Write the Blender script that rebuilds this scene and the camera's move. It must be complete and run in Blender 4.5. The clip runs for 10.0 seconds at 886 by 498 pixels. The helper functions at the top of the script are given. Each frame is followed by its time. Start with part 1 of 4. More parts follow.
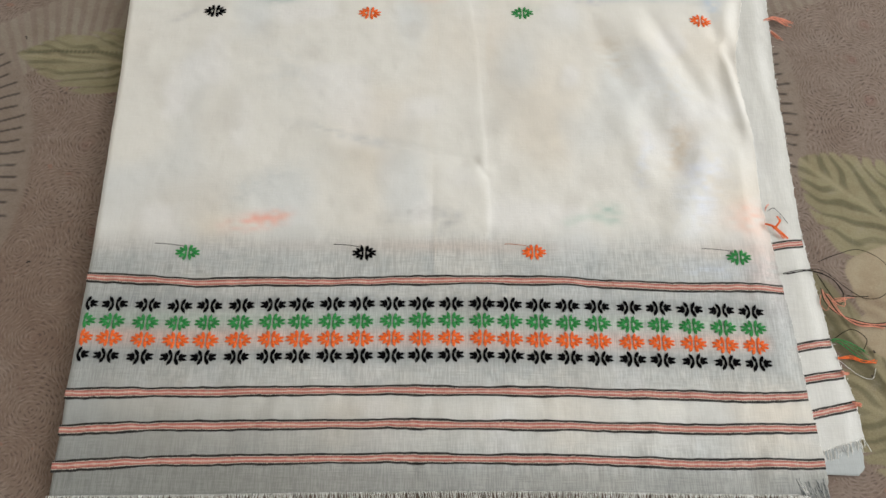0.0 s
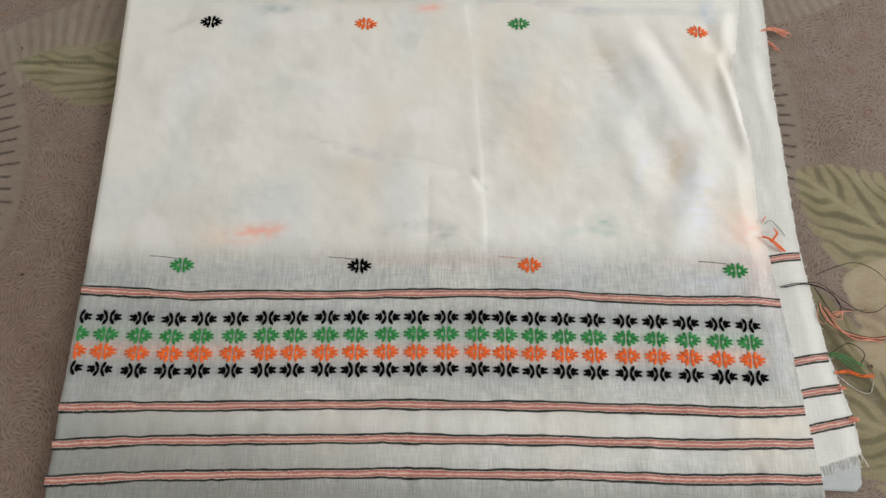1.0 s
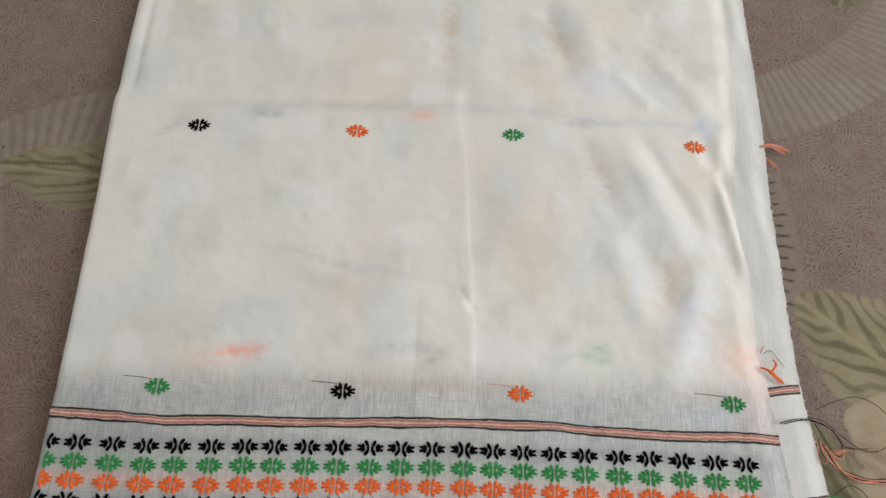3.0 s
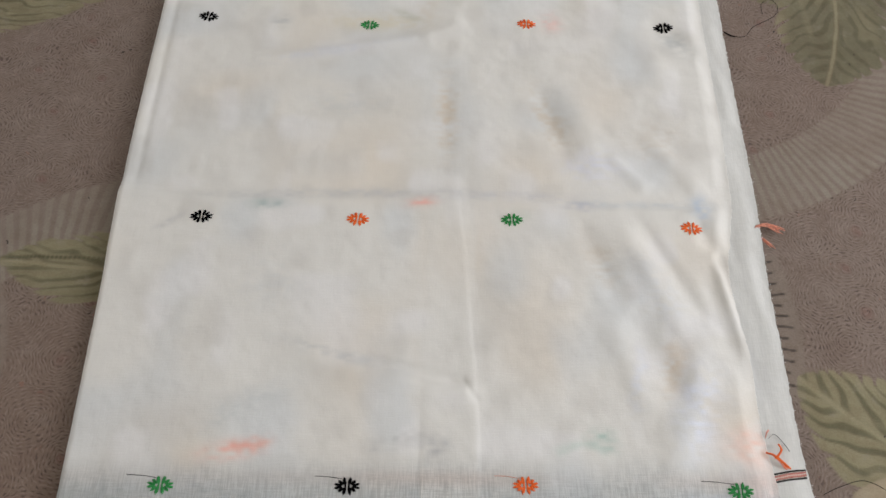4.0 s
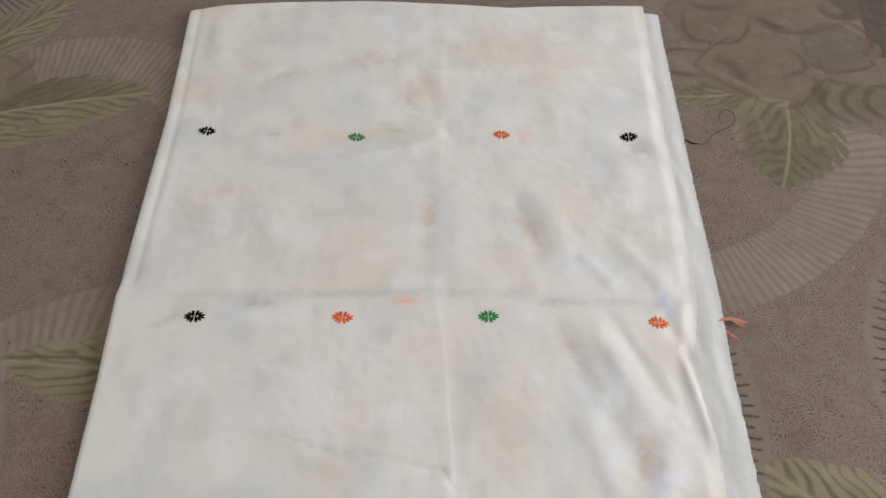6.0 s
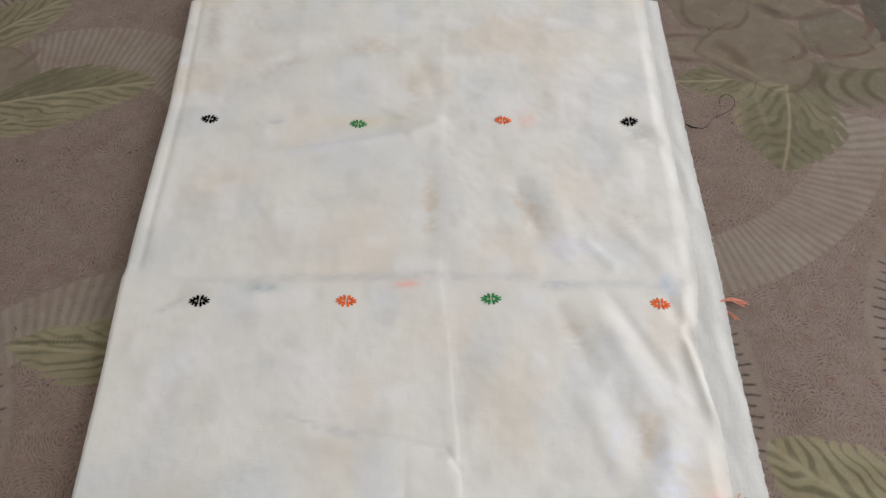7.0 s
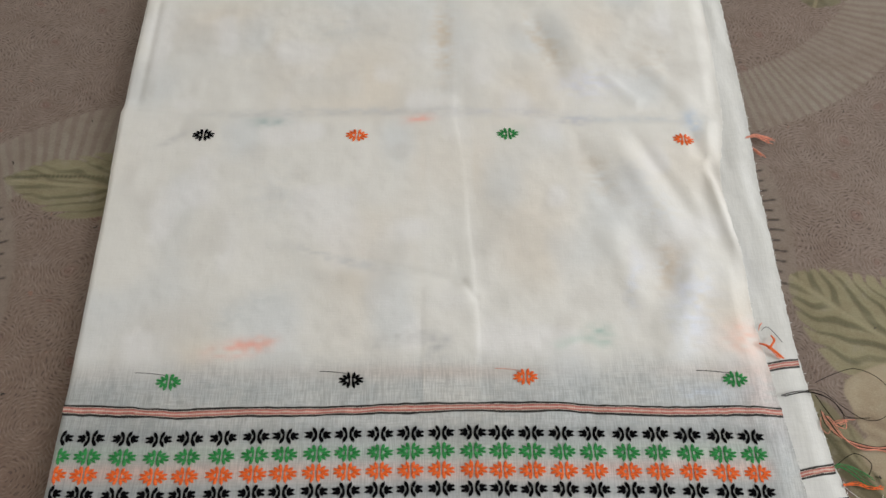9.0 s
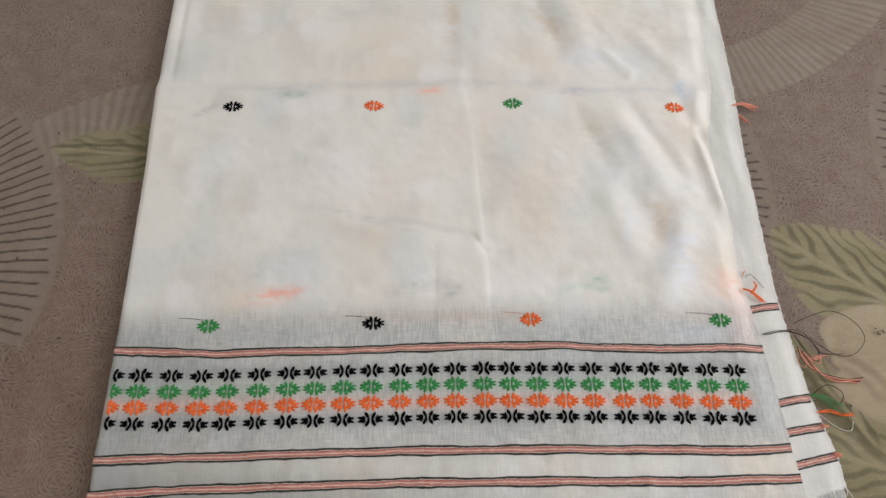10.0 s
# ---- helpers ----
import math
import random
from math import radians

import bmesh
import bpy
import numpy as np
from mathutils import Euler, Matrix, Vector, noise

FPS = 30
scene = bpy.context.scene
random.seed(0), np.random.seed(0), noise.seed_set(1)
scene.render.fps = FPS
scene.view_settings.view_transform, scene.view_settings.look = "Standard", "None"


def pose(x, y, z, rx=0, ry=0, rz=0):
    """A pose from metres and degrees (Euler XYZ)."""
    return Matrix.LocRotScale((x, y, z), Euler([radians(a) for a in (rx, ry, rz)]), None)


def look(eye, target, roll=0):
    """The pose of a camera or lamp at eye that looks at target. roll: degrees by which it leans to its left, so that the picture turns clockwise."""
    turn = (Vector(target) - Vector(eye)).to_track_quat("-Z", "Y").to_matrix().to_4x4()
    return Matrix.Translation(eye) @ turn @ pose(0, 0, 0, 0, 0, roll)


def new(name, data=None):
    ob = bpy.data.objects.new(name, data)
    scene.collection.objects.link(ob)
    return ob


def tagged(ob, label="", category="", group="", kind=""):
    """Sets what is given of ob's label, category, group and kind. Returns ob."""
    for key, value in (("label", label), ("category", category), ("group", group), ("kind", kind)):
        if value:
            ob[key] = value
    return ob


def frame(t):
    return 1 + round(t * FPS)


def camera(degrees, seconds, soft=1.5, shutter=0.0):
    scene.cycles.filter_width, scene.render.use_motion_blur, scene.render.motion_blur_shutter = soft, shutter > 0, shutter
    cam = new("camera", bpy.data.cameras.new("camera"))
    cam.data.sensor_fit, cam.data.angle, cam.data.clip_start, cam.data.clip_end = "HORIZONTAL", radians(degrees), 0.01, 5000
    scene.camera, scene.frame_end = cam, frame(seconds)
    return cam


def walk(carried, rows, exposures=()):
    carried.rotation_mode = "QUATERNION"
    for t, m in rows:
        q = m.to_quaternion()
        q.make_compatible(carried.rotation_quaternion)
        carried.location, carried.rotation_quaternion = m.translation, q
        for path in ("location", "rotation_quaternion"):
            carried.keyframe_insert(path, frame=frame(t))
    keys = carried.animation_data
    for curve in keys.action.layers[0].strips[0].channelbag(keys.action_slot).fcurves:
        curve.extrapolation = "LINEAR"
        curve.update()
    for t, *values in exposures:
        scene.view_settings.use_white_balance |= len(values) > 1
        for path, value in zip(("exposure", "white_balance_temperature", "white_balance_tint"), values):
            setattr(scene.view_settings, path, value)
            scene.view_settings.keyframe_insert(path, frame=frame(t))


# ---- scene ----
cam = camera(57.9, 10.0)
PATH = [
    (0, (-0.015, 0.062, 0.577), (-0.017, 0.848, -1.262), 0.4),
    (0.5, (-0.011, 0.059, 0.574), (-0.009, 0.831, -1.271), 0.6),
    (1, (-0.01, 0.071, 0.578), (-0.017, 0.861, -1.26), 0.1),
    (1.5, (-0.006, 0.086, 0.583), (-0.016, 0.896, -1.245), 0.3),
    (2, (-0.006, 0.095, 0.587), (-0.017, 0.926, -1.232), 0.6),
    (2.5, (-0.008, 0.113, 0.579), (-0.01, 0.958, -1.233), 1.5),
    (3, (-0.009, 0.137, 0.585), (0.002, 1.018, -1.21), 2.5),
    (3.2, (-0.008, 0.146, 0.589), (-0.005, 1.046, -1.197), 1.7),
    (4.3, (-0.013, 0.165, 0.607), (0.001, 1.185, -1.113), 1.4),
    (4.5, (-0.005, 0.167, 0.609), (-0.001, 1.203, -1.101), 0.9),
    (5, (0.002, 0.158, 0.622), (0.012, 1.253, -1.051), 0.6),
    (5.5, (0.003, 0.15, 0.635), (0.021, 1.301, -1.001), 0.9),
    (5.7, (0.006, 0.144, 0.636), (0.019, 1.328, -0.975), 0.7),
    (6.8, (0.003, 0.128, 0.64), (0.018, 1.339, -0.952), 0.4),
    (7, (0.004, 0.124, 0.633), (0.014, 1.32, -0.97), 0.1),
    (7.5, (0.0, 0.118, 0.622), (0.013, 1.267, -1.014), 0.4),
    (8, (-0.003, 0.113, 0.604), (0.01, 1.208, -1.07), 0.3),
    (8.5, (-0.008, 0.106, 0.58), (0.009, 1.138, -1.134), 0.6),
    (9, (-0.013, 0.088, 0.578), (0.007, 1.081, -1.158), 0.8),
    (9.5, (-0.02, 0.046, 0.599), (-0.004, 1.025, -1.145), 0.4),
    (10, (-0.023, 0.029, 0.617), (-0.007, 1.009, -1.127), 0.2),
]
walk(cam, [(t, look(eye, target, roll)) for t, eye, target, roll in PATH],
     [(0, 0.10, 6720, 8), (2, 0.0, 6640, 9), (3.2, -0.04, 6580, 10), (4.5, -0.13, 6500, 12), (5.7, -0.10, 6490, 12), (7, -0.05, 6480, 12), (8.5, -0.08, 6520, 8), (9.5, -0.02, 6650, 11), (10, 0.0, 6650, 12)])

# ---- light: one window in the wall beside the bed, daylight sky outside ----
world = bpy.data.worlds.new("sky")
scene.world = world
world.use_nodes = True
wn = world.node_tree.nodes
sky = wn.new("ShaderNodeTexSky")
sky.sky_type, sky.sun_disc = "NISHITA", False
sky.sun_elevation, sky.sun_rotation = radians(40), radians(120)
world.node_tree.links.new(sky.outputs[0], wn["Background"].inputs[0])
wn["Background"].inputs[1].default_value = 0.1

WIN_Y0, WIN_Y1, WIN_Z0, WIN_Z1 = -0.78, 0.92, 0.35, 1.75   # the window's opening
ROOM_X0, ROOM_X1, ROOM_Y0, ROOM_Y1, FLOOR_Z, CEIL_Z = -1.35, 2.6, -2.2, 2.5, -0.55, 2.15

lamp = bpy.data.lights.new("window_daylight", "AREA")
lamp.shape, lamp.size, lamp.size_y, lamp.energy = "RECTANGLE", WIN_Z1 - WIN_Z0, WIN_Y1 - WIN_Y0, 76.5
lamp.color = (0.978, 0.99, 1.005)
new("window_daylight", lamp).matrix_world = look((ROOM_X1 + 0.02, (WIN_Y0 + WIN_Y1) / 2, (WIN_Z0 + WIN_Z1) / 2), (0, (WIN_Y0 + WIN_Y1) / 2 + 0.3, (WIN_Z0 + WIN_Z1) / 2 - 0.3))


# ---- helpers ----
def ss(a, b, v):
    """Smooth step from 0 at a to 1 at b."""
    q = np.clip((v - a) / (b - a), 0, 1)
    return q * q * (3 - 2 * q)


def gauss(v, w):
    return np.exp(-(v / w) ** 2)


def lattice(seed, n=97):
    return np.random.default_rng(seed).random((n, n))


LAT = [lattice(k) for k in range(8)]


def vnoise(x, y, k=0):
    """Smooth value noise, -1 to 1, one bump a unit."""
    g = LAT[k % 8]
    n = g.shape[0]
    xi, yi = np.floor(x).astype(int), np.floor(y).astype(int)
    fx, fy = x - xi, y - yi
    fx, fy = fx * fx * (3 - 2 * fx), fy * fy * (3 - 2 * fy)
    a, b = g[xi % n, yi % n], g[(xi + 1) % n, yi % n]
    c, d = g[xi % n, (yi + 1) % n], g[(xi + 1) % n, (yi + 1) % n]
    return 2 * ((a * (1 - fx) + b * fx) * (1 - fy) + (c * (1 - fx) + d * fx) * fy) - 1


def seg(x, y, x0, y0, x1, y1):
    """Distance across (signed) and along (0 to 1) a segment."""
    dx, dy = x1 - x0, y1 - y0
    n = math.hypot(dx, dy)
    return ((x - x0) * dy - (y - y0) * dx) / n, ((x - x0) * dx + (y - y0) * dy) / n ** 2


def mesh_object(name, verts, faces, material, smooth=True):
    me = bpy.data.meshes.new(name)
    me.from_pydata([tuple(v) for v in verts], [], faces)
    me.materials.append(material)
    if smooth:
        me.polygons.foreach_set("use_smooth", [True] * len(me.polygons))
    me.update()
    return new(name, me)


def under(ob, parent, label="", kind=""):
    """Make ob, built in world coordinates, a part of parent."""
    ob.parent = parent
    top = parent
    off = Vector((0, 0, 0))
    while top:
        off += top.location
        top = top.parent
    ob.location = -off
    return tagged(ob, label=label, kind=kind)


def grid_faces(rows, cols):
    i = np.arange(rows - 1)[:, None] * cols + np.arange(cols - 1)[None, :]
    return np.stack([i, i + 1, i + cols + 1, i + cols], -1).reshape(-1, 4)


def grid_object(name, P, material, attrs=()):
    """A sheet from an array of points, rows x cols x 3, with point attributes."""
    return sheet_object(name, P, grid_faces(*P.shape[:2]), material, attrs)


def sheet_object(name, P, faces, material, attrs=()):
    """A smooth mesh of four-sided faces with point attributes."""
    me = bpy.data.meshes.new(name)
    me.vertices.add(P.size // 3)
    me.vertices.foreach_set("co", P.reshape(-1).astype(np.float32))
    me.loops.add(faces.size)
    me.loops.foreach_set("vertex_index", faces.reshape(-1).astype(np.int32))
    me.polygons.add(len(faces))
    me.polygons.foreach_set("loop_start", np.arange(0, faces.size, 4, dtype=np.int32))
    me.polygons.foreach_set("use_smooth", np.ones(len(faces), dtype=bool))
    me.update(calc_edges=True)
    for key, kind, values in attrs:
        at = me.attributes.new(key, kind, "POINT")
        at.data.foreach_set("color" if kind == "FLOAT_COLOR" else "value", values.reshape(-1).astype(np.float32))
    me.materials.append(material)
    return new(name, me)


# ---- materials ----
class Nodes:
    """A short way to write node trees."""

    def __init__(self, name, rough=0.8):
        self.mat = bpy.data.materials.new(name)
        self.mat.use_nodes = True
        self.t = self.mat.node_tree
        self.bsdf = self.t.nodes["Principled BSDF"]
        self.bsdf.inputs["Roughness"].default_value = rough

    def put(self, socket, value):
        if isinstance(value, bpy.types.NodeSocket):
            self.t.links.new(value, socket)
        else:
            socket.default_value = value

    def coords(self, scale=(1, 1, 1), rot=0.0):
        c = self.t.nodes.new("ShaderNodeTexCoord")
        m = self.t.nodes.new("ShaderNodeMapping")
        m.inputs["Scale"].default_value = scale
        m.inputs["Rotation"].default_value = (0, 0, rot)
        self.t.links.new(c.outputs["Object"], m.inputs[0])
        return m.outputs[0]

    def noise(self, vec, scale, detail=3.0, rough=0.55):
        n = self.t.nodes.new("ShaderNodeTexNoise")
        self.put(n.inputs["Vector"], vec)
        n.inputs["Scale"].default_value, n.inputs["Detail"].default_value, n.inputs["Roughness"].default_value = scale, detail, rough
        return n.outputs["Fac"]

    def math(self, op, a, b=0.0, c=0.0):
        n = self.t.nodes.new("ShaderNodeMath")
        n.operation = op
        for s, v in zip(n.inputs, (a, b, c)):
            self.put(s, v)
        return n.outputs[0]

    def span(self, v, a, b, c=0.0, d=1.0):
        n = self.t.nodes.new("ShaderNodeMapRange")
        n.interpolation_type = "SMOOTHSTEP"
        for s, q in zip(n.inputs, (v, a, b, c, d)):
            self.put(s, q)
        return n.outputs[0]

    def mix(self, fac, a, b, how="MIX"):
        n = self.t.nodes.new("ShaderNodeMix")
        n.data_type, n.blend_type = "RGBA", how
        self.put(n.inputs[0], fac)
        for s, v in ((n.inputs[6], a), (n.inputs[7], b)):
            self.put(s, v if isinstance(v, bpy.types.NodeSocket) else (*v, 1.0))
        return n.outputs[2]

    def attr(self, name):
        n = self.t.nodes.new("ShaderNodeAttribute")
        n.attribute_name = name
        return n

    def add(self, vec, other):
        n = self.t.nodes.new("ShaderNodeVectorMath")
        n.operation = "ADD"
        self.put(n.inputs[0], vec), self.put(n.inputs[1], other)
        return n.outputs[0]

    def bump(self, height, strength, dist):
        n = self.t.nodes.new("ShaderNodeBump")
        n.inputs["Strength"].default_value, n.inputs["Distance"].default_value = strength, dist
        self.put(n.inputs["Height"], height)
        self.put(self.bsdf.inputs["Normal"], n.outputs[0])

    def color(self, c):
        self.put(self.bsdf.inputs["Base Color"], c if isinstance(c, bpy.types.NodeSocket) else (*c, 1.0))


def plain(name, c, rough=0.8, vary=0.12, scale=6.0):
    n = Nodes(name, rough)
    f = n.noise(n.coords(), scale, 5)
    n.color(n.mix(f, [v * (1 - vary) for v in c], [min(1, v * (1 + vary)) for v in c]))
    n.bump(n.noise(n.coords(), scale * 30, 3), 0.2, 0.002)
    return n.mat


def cotton(name, sheer=0.0):
    """Thin hand-woven cotton: colour, painted fold shading included, from a point attribute, streaks along both
    threads.
    """
    n = Nodes(name, 0.78)
    n.bsdf.inputs["Sheen Weight"].default_value = 0.15
    tint_at = n.attr("cloth_tint")
    base = tint_at.outputs["Color"]
    warp = n.noise(n.coords((1, 0.05, 1)), 1500, 1)
    weft = n.noise(n.coords((0.05, 1, 1)), 1500, 1)
    both = n.math("ADD", warp, weft)
    cloud = n.noise(n.coords(), 38, 5)
    slub = n.span(n.noise(n.coords((0.15, 1, 1)), 420, 2), 0.66, 0.8)
    streak = n.math("ADD", n.math("MULTIPLY", warp, 1.3), n.math("MULTIPLY", weft, 0.7))
    c = n.mix(n.math("MULTIPLY", n.span(streak, 0.78, 1.22, 0.0, 0.42 + sheer), tint_at.outputs["Alpha"]), base, (0.42, 0.42, 0.42), "MULTIPLY")
    c = n.mix(n.span(cloud, 0.3, 0.75, 0.0, 0.10), c, (0.68, 0.66, 0.62), "MULTIPLY")
    c = n.mix(n.math("MULTIPLY", slub, 0.10), c, (0.9, 0.89, 0.86))
    n.color(c)
    n.bump(n.math("ADD", n.math("MULTIPLY", both, 0.15), n.math("ADD", n.math("MULTIPLY", cloud, 1.2), n.math("MULTIPLY", n.noise(n.coords((1, 0.6, 1)), 120, 4), 0.5))), 0.5, 0.0009)
    return n.mat


def yarn(name, c, twist=950.0, dull=False):
    """Embroidery yarn with a satin-stitch grain."""
    n = Nodes(name, 0.9 if dull else 0.65)
    n.bsdf.inputs["Specular IOR Level"].default_value = 0.03 if dull else 0.3
    g = n.noise(n.coords((0.25, 1, 1), 0.5), twist, 2)
    b = n.noise(n.coords(), 260, 3)
    k = n.mix(n.span(g, 0.3, 0.7), [v * 0.80 for v in c], [min(1, v * 1.25) for v in c])
    each = n.t.nodes.new("ShaderNodeNewGeometry").outputs["Random Per Island"]
    k = n.mix(n.span(each, 0.3, 1.0, 0.0, 0.14), k, [v * 0.55 for v in c])
    n.color(n.mix(n.span(b, 0.35, 0.7, 0, 0.22), k, [v * 0.7 for v in c]))
    n.bump(g, 1.0, 0.0008)
    return n.mat


def stripe_material():
    """Woven stripe: black picks outside, two salmon bands and a pale core."""
    n = Nodes("woven_stripe", 0.75)
    v = n.math("ABSOLUTE", n.attr("across").outputs["Fac"])
    x = n.attr("along").outputs["Fac"]
    ticks = n.math("SINE", n.math("MULTIPLY", x, 3700.0))
    wob = n.noise(n.coords(), 420, 2)
    pale, salmon, black = (0.62, 0.56, 0.49), (0.47, 0.15, 0.125), (0.010, 0.010, 0.010)
    fleck = n.noise(n.coords((1, 0.2, 1)), 800, 2)
    sal = n.mix(n.span(fleck, 0.4, 0.7, 0, 0.7), salmon, (0.72, 0.42, 0.34))
    va = n.math("ADD", v, n.math("MULTIPLY", n.math("SUBTRACT", wob, 0.5), 0.10))
    band = n.math("MULTIPLY", n.span(va, 0.04, 0.11, 0.05, 1.0), n.span(va, 0.50, 0.42))
    c = n.mix(band, pale, sal)
    c = n.mix(n.math("MULTIPLY", n.span(va, 0.28, 0.40), n.span(va, 0.50, 0.44)), c, (0.34, 0.075, 0.065))
    vb = n.math("ADD", va, n.math("MULTIPLY", n.math("SUBTRACT", fleck, 0.5), 0.30))
    slant = n.math("SINE", n.math("ADD", n.math("MULTIPLY", x, 3700.0), n.math("MULTIPLY", v, 5.0)))
    tooth = n.math("ADD", vb, n.math("MULTIPLY", slant, 0.16))
    line = n.math("MULTIPLY", n.span(n.math("SUBTRACT", vb, n.math("MULTIPLY", slant, 0.06)), 0.54, 0.62), n.span(tooth, 1.14, 1.02))
    c = n.mix(n.span(va, 0.88, 1.0), c, (0.50, 0.50, 0.48))
    n.color(n.mix(line, c, black))
    n.bump(n.math("ADD", n.math("MULTIPLY", ticks, 0.2), fleck), 0.4, 0.0004)
    return n.mat


def bedspread_material():
    """Brushed cotton bedspread: printed shapes from the print attribute, dashed spiral roses on the ground."""
    n = Nodes("bedspread_print", 0.9)
    n.bsdf.inputs["Sheen Weight"].default_value = 0.1
    at = n.attr("print")
    xy = n.coords()

    def vector(op, a, b):
        v = n.t.nodes.new("ShaderNodeVectorMath")
        v.operation = op
        n.put(v.inputs[0], a), n.put(v.inputs[1], b)
        return v

    def shake(scale, size):
        t = n.t.nodes.new("ShaderNodeTexNoise")
        n.put(t.inputs["Vector"], xy)
        t.inputs["Scale"].default_value, t.inputs["Detail"].default_value = scale, 2
        half = vector("SUBTRACT", t.outputs["Color"], (0.5, 0.5, 0.5)).outputs[0]
        return vector("MULTIPLY", half, (size, size, 0)).outputs[0]

    p = n.add(n.add(xy, shake(30, 0.017)), shake(170, 0.0042))
    vo = n.t.nodes.new("ShaderNodeTexVoronoi")
    vo.voronoi_dimensions = "2D"
    n.put(vo.inputs["Vector"], p)
    vo.inputs["Scale"].default_value, vo.inputs["Randomness"].default_value = 24.0, 0.95
    arm = vector("SUBTRACT", p, vo.outputs["Position"]).outputs[0]
    flat = vector("MULTIPLY", arm, (1, 1, 0)).outputs[0]
    dist = n.t.nodes.new("ShaderNodeVectorMath")
    dist.operation = "LENGTH"
    n.put(dist.inputs[0], flat)
    r = dist.outputs["Value"]
    xyz = n.t.nodes.new("ShaderNodeSeparateXYZ")
    n.put(xyz.inputs[0], flat)
    ang = n.math("ARCTAN2", xyz.outputs[1], xyz.outputs[0])
    coil = n.math("ADD", n.math("DIVIDE", r, 0.0030), n.math("DIVIDE", ang, 2 * math.pi))
    turn = n.math("FLOOR", coil)
    across = n.math("ABSOLUTE", n.math("SUBTRACT", n.math("SUBTRACT", coil, turn), 0.5))
    white = n.t.nodes.new("ShaderNodeTexWhiteNoise")
    white.noise_dimensions = "1D"
    cell = n.t.nodes.new("ShaderNodeSeparateXYZ")
    n.put(cell.inputs[0], vo.outputs["Color"])
    n.put(white.inputs["W"], n.math("ADD", turn, n.math("MULTIPLY", cell.outputs[0], 91.0)))
    run = n.math("ADD", n.math("DIVIDE", n.math("MULTIPLY", ang, r), 0.0011), n.math("MULTIPLY", white.outputs["Value"], 40.0))
    broken = n.math("ADD", n.math("SINE", run), n.math("MULTIPLY", n.math("SUBTRACT", n.noise(p, 210, 3), 0.5), 5.0))
    dash = n.span(broken, -0.15, 0.55)
    thick = n.span(n.noise(xy, 140, 2), 0.3, 0.7, 0.06, 0.23)
    line = n.math("MULTIPLY", n.span(n.math("SUBTRACT", across, thick), 0.10, -0.06), dash)
    strong = n.span(n.noise(xy, 22, 3), 0.32, 0.66, 0.40, 0.95)
    line = n.math("MULTIPLY", n.math("MULTIPLY", line, strong), at.outputs["Alpha"])
    gap = n.math("MULTIPLY", n.span(across, 0.30, 0.46), n.span(n.noise(p, 230, 3), 0.42, 0.6))
    gap = n.math("MULTIPLY", gap, at.outputs["Alpha"])
    patch = n.noise(xy, 7, 4)
    mottle = n.noise(xy, 46, 5, 0.7)
    fuzz = n.noise(xy, 900, 3)
    c = n.mix(n.span(patch, 0.35, 0.7, 0, 0.28), at.outputs["Color"], (0.76, 0.63, 0.55), "MULTIPLY")
    c = n.mix(n.span(mottle, 0.44, 0.66, 0, 0.34), c, (0.72, 0.62, 0.56), "MULTIPLY")
    c = n.mix(n.span(mottle, 0.46, 0.30, 0, 0.20), c, (0.36, 0.315, 0.275))
    c = n.mix(n.span(fuzz, 0.3, 0.7, 0, 0.35), c, (0.62, 0.6, 0.58), "MULTIPLY")
    heart = n.math("MULTIPLY", n.span(r, 0.0075, 0.001, 0, 0.42), at.outputs["Alpha"])
    c = n.mix(n.math("MULTIPLY", heart, n.span(cell.outputs[1], 0.5, 0.75)), c, (0.19, 0.085, 0.068))
    c = n.mix(n.math("MULTIPLY", line, 0.80), c, (0.075, 0.050, 0.040))
    c = n.mix(n.math("MULTIPLY", gap, 0.26), c, (0.42, 0.34, 0.29))
    speck = n.math("MULTIPLY", n.span(n.noise(xy, 120, 2), 0.70, 0.76), at.outputs["Alpha"])
    c = n.mix(n.math("MULTIPLY", speck, 0.35), c, (0.30, 0.12, 0.08))
    n.color(c)
    n.bump(n.math("ADD", fuzz, n.math("ADD", n.math("MULTIPLY", n.noise(xy, 260, 3), 1.2), n.math("MULTIPLY", mottle, 1.5))), 0.34, 0.0011)
    return n.mat


COTTON = cotton("white_cotton")
COTTON_UNDER = cotton("white_cotton_under", 0.05)
BLACK = yarn("black_yarn", (0.004, 0.004, 0.005), dull=True)
GREEN = yarn("green_yarn", (0.036, 0.285, 0.078))
ORANGE = yarn("orange_yarn", (1.0, 0.165, 0.032))
SALMON = yarn("salmon_yarn", (0.80, 0.33, 0.23))
WHITE_YARN = yarn("undyed_yarn", (0.86, 0.85, 0.80), dull=True)
DARK_YARN = yarn("dark_grey_yarn", (0.15, 0.17, 0.19), dull=True)
STRIPE = stripe_material()
SPREAD = bedspread_material()
PAINT = plain("wall_paint", (0.76, 0.745, 0.71), 0.85, 0.05)
FLOOR = plain("floor_stone", (0.34, 0.30, 0.26), 0.5, 0.15, 3)
FRAME = plain("window_paint", (0.6, 0.6, 0.58), 0.5, 0.05)
TICKING = plain("mattress_ticking", (0.55, 0.5, 0.45), 0.9, 0.1, 20)


